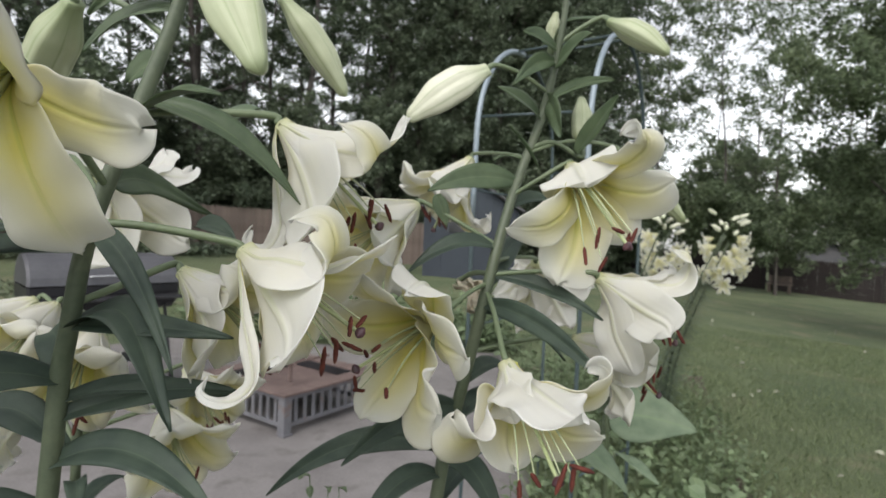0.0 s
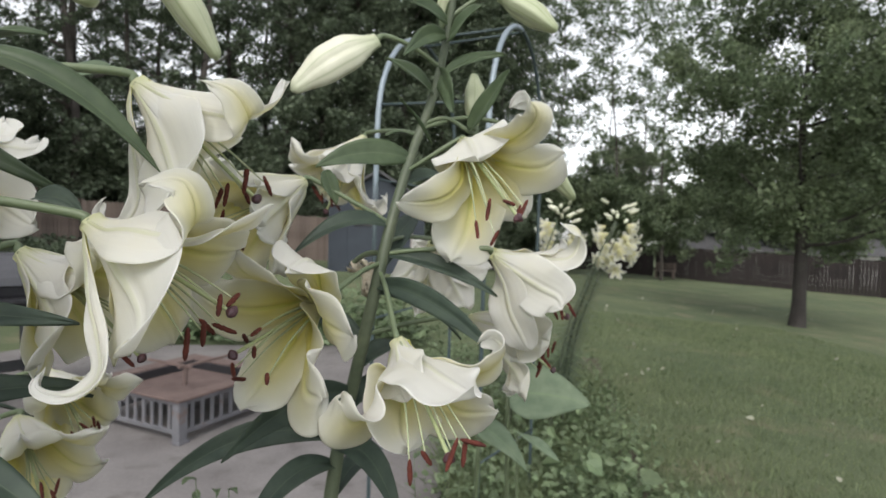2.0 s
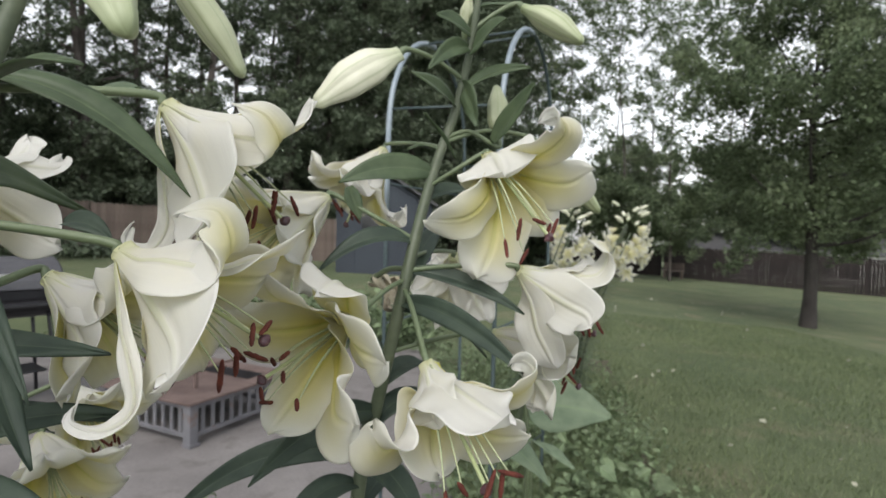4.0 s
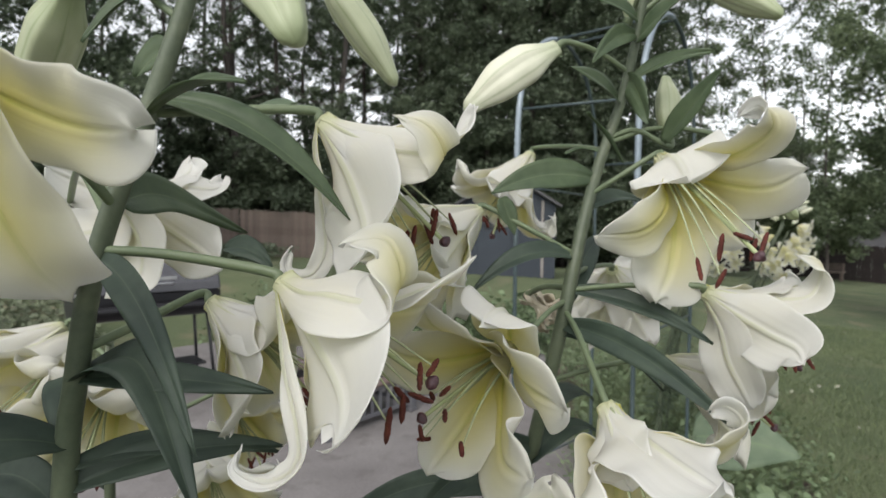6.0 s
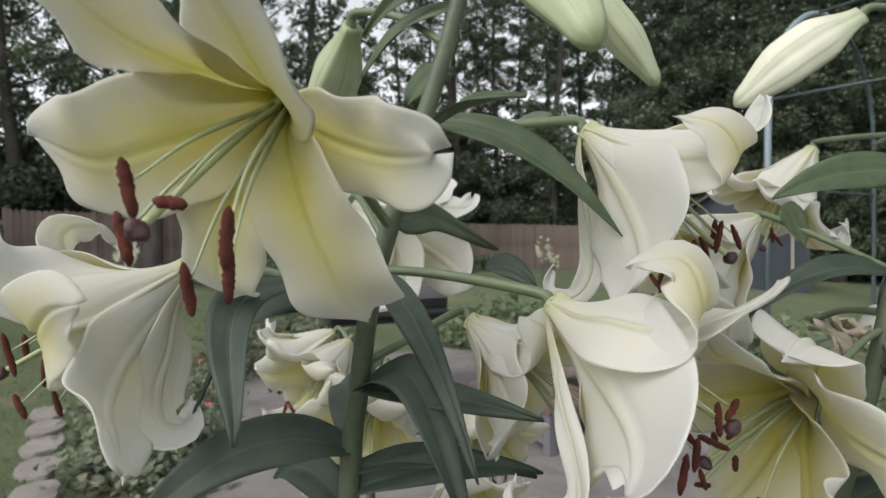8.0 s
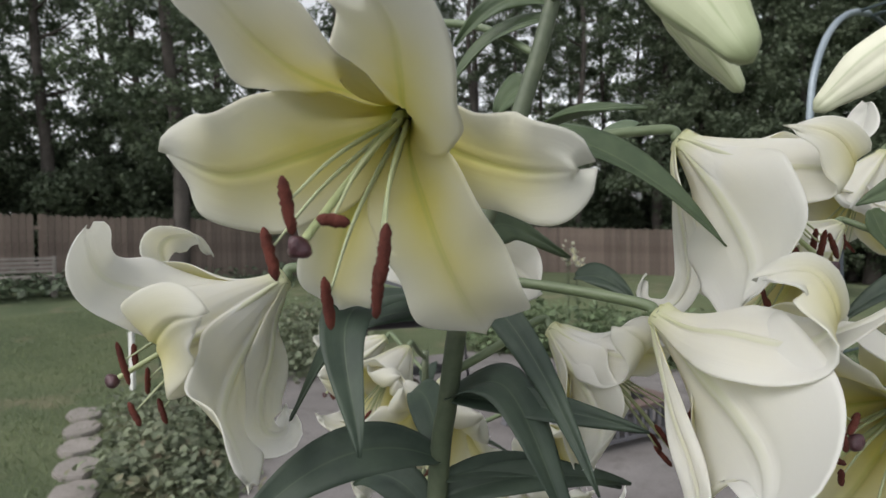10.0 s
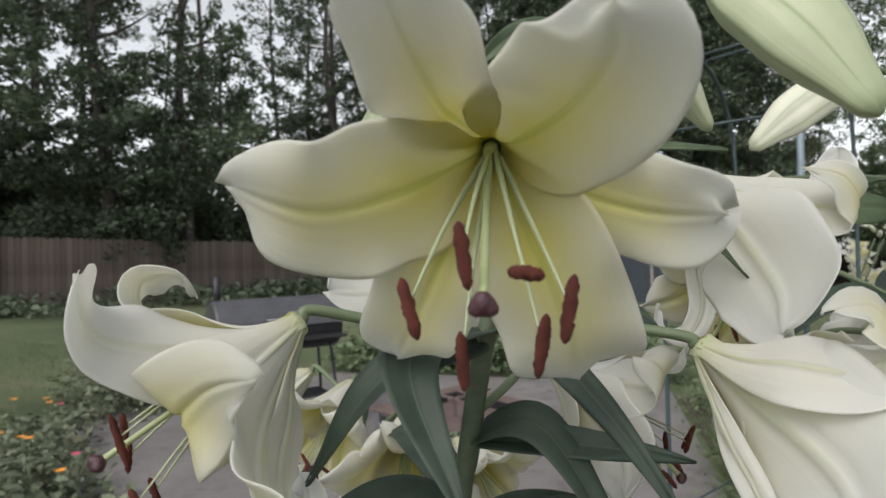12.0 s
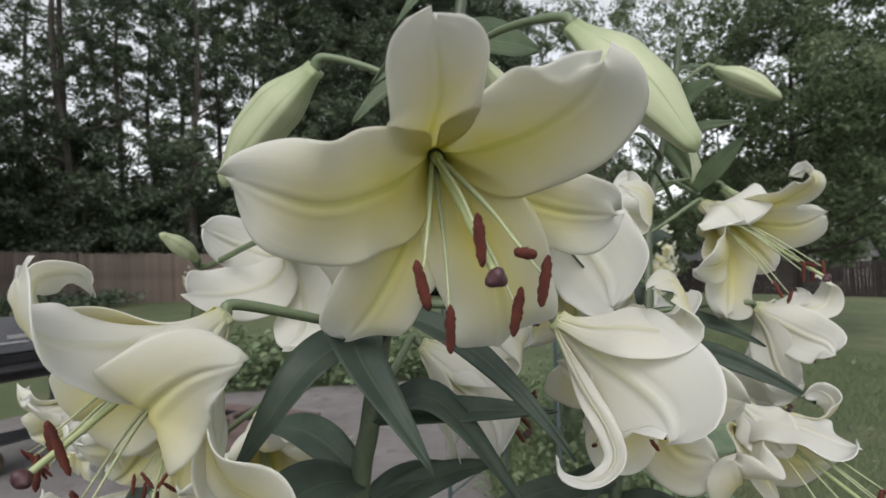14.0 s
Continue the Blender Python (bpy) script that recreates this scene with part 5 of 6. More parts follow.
# leaves of the second plant
for i, (b, t, half, arch, roll, cup) in enumerate((
        ((0.194, 0.848, 1.682), (0.075, 0.772, 1.664), 0.0185, 0.010, -42, 0.20),
        ((0.168, 0.805, 1.598), (0.052, 0.730, 1.560), 0.0130, 0.020, -20, 0.30),
        ((0.155, 0.785, 1.565), (0.281, 0.714, 1.522), 0.0110, 0.010, 25, 0.30),
        ((0.145, 0.760, 1.530), (0.257, 0.612, 1.479), 0.0140, 0.014, 25, 0.30),
        ((0.140, 0.755, 1.520), (0.247, 0.744, 1.468), 0.0110, 0.016, -10, 0.30),
        ((0.113, 0.750, 1.345), (-0.120, 0.800, 1.262), 0.0180, 0.040, -30, 0.25),
        ((0.118, 0.750, 1.400), (0.005, 0.638, 1.375), 0.0180, 0.020, -40, 0.25),
        ((0.112, 0.750, 1.355), (0.025, 0.728, 1.385), 0.0140, 0.004, -40, 0.25),
        ((0.213, 0.843, 1.768), (0.153, 0.770, 1.793), 0.0175, 0.006, -40, 0.20),
        ((0.262, 0.812, 1.722), (0.297, 0.752, 1.784), 0.0165, 0.004, -50, 0.20),
        ((0.224, 0.842, 1.795), (0.236, 0.780, 1.736), 0.0165, 0.004, 60, 0.20),
        ((0.236, 0.858, 1.832), (0.262, 0.755, 1.856), 0.0205, 0.004, 50, 0.18),
        ((0.240, 0.866, 1.852), (0.184, 0.780, 1.864), 0.0125, 0.006, -35, 0.25),
        ((0.228, 0.850, 1.838), (0.172, 0.745, 1.790), 0.0120, 0.012, -40, 0.25),
        ((0.222, 0.846, 1.785), (0.294, 0.764, 1.805), 0.0105, 0.008, 35, 0.30),
        ((0.243, 0.870, 1.905), (0.250, 0.850, 1.930), 0.0060, 0.002, 0, 0.30),
        ((0.242, 0.868, 1.885), (0.305, 0.830, 1.900), 0.0080, 0.004, 0, 0.30),
        ((0.086, 0.773, 1.660), (0.100, 0.775, 1.620), 0.0105, 0.002, 60, 0.25),
        ((0.200, 0.845, 1.712), (0.156, 0.817, 1.711), 0.0030, 0.004, 0, 0.40),
        ((0.170, 0.760, 1.745), (0.212, 0.782, 1.697), 0.0035, 0.004, 0, 0.40),
        ((0.180, 0.825, 1.650), (0.250, 0.850, 1.660), 0.0110, 0.008, 20, 0.30),
        ((0.150, 0.775, 1.550), (0.215, 0.900, 1.620), 0.0150, 0.010, 0, 0.25),
        ((0.116, 0.750, 1.380), (0.200, 0.830, 1.395), 0.0150, 0.020, 0, 0.25),
        ((0.110, 0.748, 1.330), (0.175, 0.640, 1.300), 0.0170, 0.030, 0, 0.25),
        ((0.108, 0.748, 1.310), (0.010, 0.700, 1.260), 0.0170, 0.030, 0, 0.25),
        ((0.130, 0.752, 1.460), (0.050, 0.830, 1.470), 0.0150, 0.020, 0, 0.25),
        ((0.125, 0.752, 1.430), (0.200, 0.850, 1.425), 0.0150, 0.020, 0, 0.25),
)):
    b = on_stem(S2, b[2]) if i not in (9, 17, 19) else b
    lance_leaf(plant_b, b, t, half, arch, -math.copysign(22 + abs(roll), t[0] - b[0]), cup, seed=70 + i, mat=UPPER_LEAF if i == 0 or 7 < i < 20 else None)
for i in range(26):
    z = 1.27 - 0.045 * i
    a = i * 2.4 + 1
    c = (np.interp(z, [p[2] for p in S2], [p[0] for p in S2]), np.interp(z, [p[2] for p in S2], [p[1] for p in S2]), z)
    lance_leaf(plant_b, c, (c[0] + 0.14 * math.cos(a), c[1] + 0.14 * math.sin(a), z - 0.01), 0.016, 0.03, 0, 0.25, seed=110 + i, nu=14, nv=7)

# a lower plant behind them
S3 = [(-0.46, 0.92, -0.02), (-0.45, 0.91, 0.8), (-0.43, 0.89, 1.25), (-0.42, 0.88, 1.48)]
plant_c = empty("lily_plant", S3[0], "shorter lily plant with pale yellow blooms behind the tall ones", "lily", "tall lilies")
tube("stem", S3, (0.009, 0.008, 0.007, 0.005), STEM, plant_c, 12, 8)
USUAL = [(10, 0.08, 0.075, 90, 0.0, 4), (70, 0.08, 0.095, 50, 0.0, 4), (130, 0.085, 0.09, 60, 0.0, 4), (190, 0.08, 0.085, 90, 0.0, 4), (250, 0.085, 0.095, 40, 0.0, 4), (310, 0.08, 0.09, 60, 0.0, 4)]
for i, (b, a, at) in enumerate((((-0.31, 0.74, 1.485), (0.15, -0.75, -0.6), (-0.43, 0.89, 1.38)), ((-0.52, 0.93, 1.485), (-0.6, -0.55, -0.5), (-0.425, 0.885, 1.45)),
                               ((-0.315, 0.985, 1.375), (0.65, -0.45, -0.5), (-0.43, 0.89, 1.33)), ((-0.29, 0.87, 1.345), (0.55, -0.6, -0.55), (-0.435, 0.895, 1.29)),
                               ((-0.50, 0.93, 1.345), (-0.75, -0.35, -0.45), (-0.435, 0.895, 1.28)), ((-0.40, 0.80, 1.50), (-0.1, -0.8, -0.55), (-0.42, 0.88, 1.47)))):
    lily_flower(plant_c, b, a, [(p + 23 * i, r, z, c, w, k) for p, r, z, c, w, k in USUAL], at, seed=33 + 2 * i)
for i in range(22):
    z = 1.42 - 0.05 * i
    a = i * 2.4 + 2
    c = (np.interp(z, [p[2] for p in S3], [p[0] for p in S3]), np.interp(z, [p[2] for p in S3], [p[1] for p in S3]), z)
    lance_leaf(plant_c, c, (c[0] + 0.14 * math.cos(a), c[1] + 0.14 * math.sin(a), z - 0.01), 0.015, 0.03, 0, 0.25, seed=150 + i, nu=14, nv=7)

# ---- things on and round the patio ----


def fire_pit(cx, cy, turn, side, height):
    """A low square fire table: corner posts on feet, slatted sides, slate rim, sunken pan and a lifting frame."""
    f = empty("fire_pit", (cx, cy, 0), "low square fire pit with slatted steel sides and slate rim", "fire pit")
    m = Matrix.Translation((cx, cy, 0)) @ Matrix.Rotation(turn, 4, "Z")

    def bit(name, x, y, z, sx, sy, sz, mat, bevel=0.004, label="", spin=0.0, tilt=None):
        p = m @ Vector((x, y, z))
        return part(name, box_bm(p.x, p.y, p.z, sx, sy, sz, turn + spin, bevel, tilt=tilt), mat, f, label)
    h = side / 2
    for sx in (-1, 1):
        for sy in (-1, 1):
            bit("post", sx * (h - 0.05), sy * (h - 0.05), height * 0.5, 0.075, 0.075, height - 0.04, PIT_METAL)
            bit("foot", sx * (h - 0.05), sy * (h - 0.05), 0.0125, 0.095, 0.095, 0.025, PIT_METAL)
    for q in range(4):
        a = q * math.pi / 2
        c, s = math.cos(a), math.sin(a)
        for z, t in ((0.075, 0.035), (height - 0.05, 0.03)):
            bit("rail", (h - 0.05) * c, (h - 0.05) * s, z, 0.03, side - 0.17, t, PIT_METAL, 0.003, spin=a)
        for i in range(9):
            o = (i - 4) * (side - 0.22) / 9
            bit("slat", (h - 0.05) * c - o * s, (h - 0.05) * s + o * c, height * 0.5 + 0.01, 0.012, 0.032, height - 0.12, PIT_METAL, 0.002, spin=a)
        for i in range(3):
            o = (i - 1) * (side + 0.03 - 0.15) / 3 - 0.075
            bit("rim_tile", (h - 0.06) * c - o * s, (h - 0.06) * s + o * c, height - 0.008, 0.15, (side - 0.12) / 3 - 0.004, 0.022, TERRACOTTA, 0.004, spin=a)
        bit("pan_wall", (h - 0.15) * c, (h - 0.15) * s, height - 0.05, 0.012, side - 0.30, 0.09, DARK_METAL, 0.002, spin=a)
    bit("pan", 0, 0, height - 0.080, side - 0.28, side - 0.28, 0.012, TERRACOTTA, 0.002, "rust-red pan floor")
    bit("stanchion", -h * 0.35, -h * 0.35, height + 0.06, 0.028, 0.028, 0.16, TERRACOTTA, 0.003)
    bit("bar", 0.0, -h * 0.35, height + 0.13, h * 0.95, 0.025, 0.02, TERRACOTTA, 0.003)
    bit("bar", -h * 0.35, 0.0, height + 0.13, 0.025, h * 0.95, 0.02, TERRACOTTA, 0.003)
    return f


fire_pit(-1.224, 4.985, radians(56), 1.04, 0.33)


def grill(x, y, turn):
    g = empty("charcoal_grill", (x, y, 0), "dark barrel charcoal grill with grey lid on tall legs", "grill")
    m = Matrix.Translation((x, y, 0)) @ Matrix.Rotation(turn, 4, "Z")
    for lo, hi, mat, name in ((0.0, math.pi, GREY_LID, "lid"), (math.pi, TAU, DARK_METAL, "firebox")):
        bm = bmesh.new()
        ring = []
        for xx in (-0.60, -0.58, 0.58, 0.60):
            r = 0.31 if abs(xx) < 0.59 else 0.29
            ring.append([bm.verts.new(m @ Vector((xx, r * math.cos(lo + (hi - lo) * i / 12), 1.00 + (0.012 if lo == 0 else 0) + r * 0.85 * math.sin(lo + (hi - lo) * i / 12)))) for i in range(13)])
        for a, b in zip(ring[:-1], ring[1:]):
            for i in range(12):
                bm.faces.new((a[i], b[i], b[i + 1], a[i + 1]))
        bm.faces.new(ring[0])
        bm.faces.new(ring[-1][::-1])
        bmesh.ops.recalc_face_normals(bm, faces=bm.faces[:])
        part(name, bm, mat, g, shade=False)
    for sx in (-1, 1):
        for sy in (-1, 1):
            a, b = m @ Vector((sx * 0.50, sy * 0.18, 0.84)), m @ Vector((sx * 0.56, sy * 0.26, 0.0))
            tube("leg", [a, b], 0.016, DARK_METAL, g, 8)
    p = m @ Vector((0, -0.42, 0.9))
    part("shelf", box_bm(p.x, p.y, p.z, 1.1, 0.22, 0.025, turn, 0.004), DARK_METAL, g)
    p = m @ Vector((0.0, 0, 0.28))
    part("lower_rack", box_bm(p.x, p.y, p.z, 1.0, 0.36, 0.02, turn, 0.004), DARK_METAL, g)
    tube("lid_handle", [m @ Vector((-0.14, -0.32, 1.08)), m @ Vector((-0.14, -0.36, 1.09)), m @ Vector((0.14, -0.36, 1.09)), m @ Vector((0.14, -0.32, 1.08))], 0.009, STEEL, g, 8, 5)
    p = m @ Vector((0.12, -0.285, 1.13))
    part("badge", box_bm(p.x, p.y, p.z, 0.16, 0.012, 0.03, turn, 0.002), STEEL, g, "pale metal badge")
    tube("chimney", [m @ Vector((-0.52, 0.1, 1.2)), m @ Vector((-0.52, 0.1, 1.50))], 0.035, DARK_METAL, g, 10)
    return g


grill(-3.10, 5.25, radians(46))


def log(x, y, z, ln, r, turn, seed):
    lg = random.Random(seed)
    a = np.array([x - ln / 2 * math.cos(turn), y - ln / 2 * math.sin(turn), z])
    b = np.array([x + ln / 2 * math.cos(turn), y + ln / 2 * math.sin(turn), z])
    v, f, uv = tube_arrays(np.linspace(a, b, 6), r, 11)
    c = np.repeat(np.linspace(a, b, 6), 11, axis=0)
    v = c + (v - c) * np.array([1 + lg.uniform(-0.09, 0.06) for _ in v])[:, None]
    return tagged(put("firewood_log", mesh_data("firewood_log", v, f, LOG_WOOD)), "cut grey-brown firewood log under the grill", "log", "firewood logs")


for i, (dx, dy, z) in enumerate(((-0.25, 0.0, 0.07), (-0.09, 0.02, 0.07), (0.07, -0.01, 0.07), (0.22, 0.01, 0.07), (-0.17, 0.0, 0.195), (0.0, 0.01, 0.195), (0.15, 0.0, 0.195))):
    log(-3.35 + dx * 0.9, 5.25 + dy + dx * 0.45, z, 0.32, 0.072, radians(118), i)


def garden_arch():
    """A tube garden arch seen almost along its hoops: two hoops joined by thin bars."""
    g = empty("garden_arch", (0.6, 2.85, 0), "blue-grey metal garden arch with thin crossbars", "garden arch")
    hoops = []
    for x0, y0, x1, y1, top in ((0.20, 2.6, 0.68, 3.4, 2.52), (0.66, 2.45, 1.12, 3.15, 2.56)):
        pts = [(x0, y0, -0.1), (x0, y0, 1.0), (x0, y0, 1.8)]
        pts += [(x0 + (x1 - x0) * (0.5 - 0.5 * math.cos(a)), y0 + (y1 - y0) * (0.5 - 0.5 * math.cos(a)), 1.95 + (top - 1.95) * math.sin(a) ** 0.85) for a in np.linspace(0.25, math.pi - 0.25, 9)]
        pts += [(x1, y1, 1.8), (x1, y1, 1.0), (x1, y1, -0.1)]
        pts = spline(pts, 5)
        half = len(pts) // 2
        foot = int(np.argmin(abs(pts[:half, 2] - 1.7)))
        # Legs and far half of a hoop are unlit: painted in the dark colour.
        for name, q, mat in (("hoop", pts[:foot + 1], WIRE_AND_UNLIT_TUBE), ("hoop", pts[foot:half + 1], TUBE), ("hoop", pts[half:], WIRE_AND_UNLIT_TUBE)):
            v, f, uv = tube_arrays(q, 0.0125 if mat is TUBE else 0.009, 10)
            put(name, mesh_data(name, v, f, mat, uvs=uv), g)
        hoops.append(pts)
    for i in (15, 32, 36, 58):
        tube("crossbar", [hoops[0][i], hoops[1][i]], 0.006, WIRE_AND_UNLIT_TUBE, g, 7)
    for h in hoops:
        for z in (0.55, 1.25, 1.75):
            lo, hi = h[np.argmin(abs(h[:30, 2] - z))], h[40 + np.argmin(abs(h[40:, 2] - z))]
            tube("side_bar", [lo, hi], 0.005, WIRE_AND_UNLIT_TUBE, g, 6)
    return g


garden_arch()


def shed(x0, x1, y, depth, wall, apex):
    z = float(rise((x0 + x1) / 2, y)) - 0.05
    xm = (x0 + x1) / 2
    s = empty("shed", (xm, y, z), "slate-blue garden shed with grey shingle roof and white trim", "shed")
    bm = bmesh.new()
    prof = [(x0, z), (x1, z), (x1, z + wall), (xm, z + apex), (x0, z + wall)]
    fr, bk = [bm.verts.new((a, y, b)) for a, b in prof], [bm.verts.new((a, y + depth, b)) for a, b in prof]
    bm.faces.new(fr)
    bm.faces.new(bk[::-1])
    for i in range(5):
        bm.faces.new((fr[i], bk[i], bk[(i + 1) % 5], fr[(i + 1) % 5]))
    bmesh.ops.recalc_face_normals(bm, faces=bm.faces[:])
    part("wall", bm, SHADED_SHED_BLUE, s)
    n = int((x1 - x0) / 0.2)
    for i in range(1, n):
        xx = x0 + (x1 - x0) * i / n
        top = wall + (apex - wall) * (1 - abs(xx - xm) / (xm - x0))
        part("batten", box_bm(xx, y - 0.008, z + top / 2, 0.03, 0.016, top - 0.06), SHADED_SHED_BLUE, s)
    for sgn in (-1, 1):
        ln = math.hypot(xm - x0, apex - wall) + 0.18
        a = math.atan2(apex - wall, xm - x0) * -sgn
        cx, cz = xm + sgn * (xm - x0 + 0.12) / 2, z + (apex + wall) / 2 - 0.02
        part("roof", box_bm(cx, y + depth / 2, cz + 0.06, ln, depth + 0.35, 0.06, 0, 0.006, tilt=Matrix.Rotation(-a, 4, "Y")), SHINGLE, s)
        part("corner_trim", box_bm(xm + sgn * (xm - x0 - 0.03), y - 0.012, z + wall / 2, 0.07, 0.03, wall - 0.05), SHADED_SHED_BLUE, s)
    d = part("door", box_bm(xm - 0.3, y - 0.02, z + 0.95, 0.8, 0.04, 1.8, 0, 0.006), SHADED_SHED_BLUE, s)
    part("pane", box_bm(xm - 0.3, y - 0.045, z + 1.4, 0.5, 0.012, 0.45), DARK_GLASS, d, "dark window pane")
    part("door_trim", box_bm(xm + 0.85, y - 0.03, z + 0.95, 0.06, 0.04, 1.85, 0, 0.004), STONE, d)
    return s


shed(-0.55, 1.75, 14.0, 2.6, 1.75, 2.45)


def house(x, y, turn, w, d, wall, ridge):
    z = float(rise(x, y)) - 0.3
    h = empty("house", (x, y, z), "white-walled neighbouring house with grey roof beyond the fence", "house")
    m = Matrix.Translation((x, y, z)) @ Matrix.Rotation(turn, 4, "Z")
    c = m @ Vector((0, 0, wall / 2))
    part("wall", box_bm(c.x, c.y, c.z, w, d, wall, turn), WHITE_PAINT, h)
    bm = bmesh.new()
    pts = [(-w / 2 - 0.4, -d / 2 - 0.4, wall), (w / 2 + 0.4, -d / 2 - 0.4, wall), (w / 2 + 0.4, d / 2 + 0.4, wall), (-w / 2 - 0.4, d / 2 + 0.4, wall), (-w / 2, 0, ridge), (w / 2, 0, ridge)]
    v = [bm.verts.new(m @ Vector(p)) for p in pts]
    for f in ((0, 1, 5, 4), (2, 3, 4, 5), (1, 2, 5), (3, 0, 4), (3, 2, 1, 0)):
        bm.faces.new([v[i] for i in f])
    bmesh.ops.recalc_face_normals(bm, faces=bm.faces[:])
    part("roof", bm, SHINGLE, h)
    for i in range(3):
        c = m @ Vector((-w / 3 + i * w / 3, -d / 2 - 0.02, wall * 0.58))
        win = part("window", box_bm(c.x, c.y, c.z, 1.1, 0.08, 1.2, turn), WHITE_PAINT, h)
        c = m @ Vector((-w / 3 + i * w / 3, -d / 2 - 0.07, wall * 0.58))
        part("pane", box_bm(c.x, c.y, c.z, 0.9, 0.03, 1.0, turn), DARK_GLASS, win)
    return h


house(28.5, 35.0, radians(-45), 11, 7, 2.3, 3.4)
house(40, 24.5, radians(-48), 10, 7, 2.3, 3.4)


def leaf_cloud(name, places, size, seed, mat, lift=0.9):
    """Small folded leaves at the given places, as one mesh."""
    g = np.random.default_rng(seed)
    n = len(places)
    nm = g.normal(size=(n, 3)) * np.array([0.55, 0.55, 0.3]) + np.array([0, 0, lift])
    nm /= np.linalg.norm(nm, axis=1)[:, None]
    t = np.cross(nm, g.normal(size=(n, 3)))
    t /= np.linalg.norm(t, axis=1)[:, None] + 1e-9
    b = np.cross(nm, t)
    s = (size * (0.4 + 1.0 * g.random(n) ** 1.5))[:, None]
    p = np.asarray(places)
    v = np.stack([p - t * s * 0.5, p + b * s * 0.36 - t * s * 0.18 + nm * s * 0.1, p + b * s * 0.28 + t * s * 0.2 + nm * s * 0.08, p + t * s * 0.55 - nm * s * 0.12,
                  p - b * s * 0.28 + t * s * 0.2 + nm * s * 0.08, p - b * s * 0.36 - t * s * 0.18 + nm * s * 0.1, p + nm * s * 0.0], 1).reshape(-1, 3)
    k = np.arange(n)[:, None] * 7
    f = np.concatenate([k + [0, 1, 2, 6], k + [6, 2, 3, 3], k + [0, 6, 4, 5], k + [6, 3, 4, 4]])
    faces = [list(dict.fromkeys(q)) for q in f.tolist()]
    return mesh_data(name, v, faces, mat, shade=False)


def scatter(n, seed, corners, clumps, low, high, tall):
    """Leaf places in clumps over a four-cornered patch of ground."""
    g = np.random.default_rng(seed)
    c = np.array(corners, float)
    uv = g.random((clumps, 2))
    ctr = ((1 - uv[:, :1]) * (1 - uv[:, 1:])) * c[0] + (uv[:, :1] * (1 - uv[:, 1:])) * c[1] + uv[:, :1] * uv[:, 1:] * c[2] + (1 - uv[:, :1]) * uv[:, 1:] * c[3]
    hh = low + (high - low) * g.random(clumps) ** 1.6
    w = g.integers(0, clumps, n)
    r = g.normal(size=(n, 2)) * tall * 0.35
    u = g.random(n) ** 0.6
    x, y = ctr[w, 0] + r[:, 0], ctr[w, 1] + r[:, 1]
    return np.stack([x, y, rise(x, y) + 0.02 + hh[w] * u], -1)


def stuff(name, me, label, category):
    return tagged(put(name, me), label, category, kind="stuff")


stuff("weeds", leaf_cloud("weeds", scatter(20000, 5, [(0.7, 2.0), (1.5, 2.6), (2.7, 6.6), (1.0, 6.6)], 200, 0.08, 0.50, 0.40), 0.040, 6, WEED_LEAF), "tangled green weeds and vines in the bed", "weeds")
stuff("low_weeds", leaf_cloud("low_weeds", scatter(9000, 8, [(0.9, 2.2), (1.75, 2.7), (2.9, 6.9), (1.6, 6.9)], 170, 0.03, 0.22, 0.45), 0.045, 9, WEED_LEAF), "low small-leaved weeds along the lawn edge", "weeds")
stuff("vine_leaves", leaf_cloud("vine_leaves", scatter(600, 35, [(0.95, 2.2), (1.4, 2.6), (1.95, 4.4), (1.3, 4.4)], 60, 0.2, 0.60, 0.35), 0.080, 36, WEED_LEAF, 0.7), "larger vine leaves climbing over the weeds", "vine")
stuff("border_plants", leaf_cloud("border_plants", scatter(4200, 15, [(-3.35, 2.2), (-2.85, 2.7), (-4.75, 4.55), (-5.7, 3.85)], 80, 0.05, 0.36, 0.34), 0.075, 16, BORDER_LEAF), "leafy flower border beside the patio", "border plants")
stuff("border_plants", leaf_cloud("border_plants", scatter(5000, 45, [(-5.3, 4.7), (-4.3, 5.7), (-6.3, 9.0), (-7.7, 8.0)], 90, 0.08, 0.6, 0.45), 0.085, 46, BORDER_LEAF), "leafy flower border running back along the lawn", "border plants")
stuff("back_border", leaf_cloud("back_border", scatter(7000, 18, [(-3.6, 7.9), (0.9, 7.7), (0.9, 9.0), (-3.8, 9.2)], 90, 0.15, 0.7, 0.6), 0.10, 19, WEED_LEAF), "green border plants behind the patio", "border plants")
stuff("fence_shrubs", leaf_cloud("fence_shrubs", scatter(6000, 28, [(-15.5, 5.0), (-13.2, 5.2), (-7.6, 20.5), (-9.0, 21.0)], 60, 0.15, 0.55, 1.4), 0.16, 29, CROWN), "dark shrubs along the board fence", "shrubs")


def litter(n, seed, x0, x1, y0, y1, keep):
    """Pale fallen leaves lying here and there in the grass."""
    g = np.random.default_rng(seed)
    x, y = g.uniform(x0, x1, n), g.uniform(y0, y1, n)
    ok = np.array([keep(a, b) for a, b in zip(x, y)])
    x, y = x[ok], y[ok]
    return np.stack([x, y, rise(x, y) + 0.035], -1)


stuff("fallen_leaves", leaf_cloud("fallen_leaves", litter(260, 52, 1.6, 12.0, 2.6, 15.0, lambda x, y: x > 1.9 + (y - 3.0) * 0.40), 0.055, 53, DRY_LEAF), "pale fallen leaves scattered over the lawn", "fallen leaves")


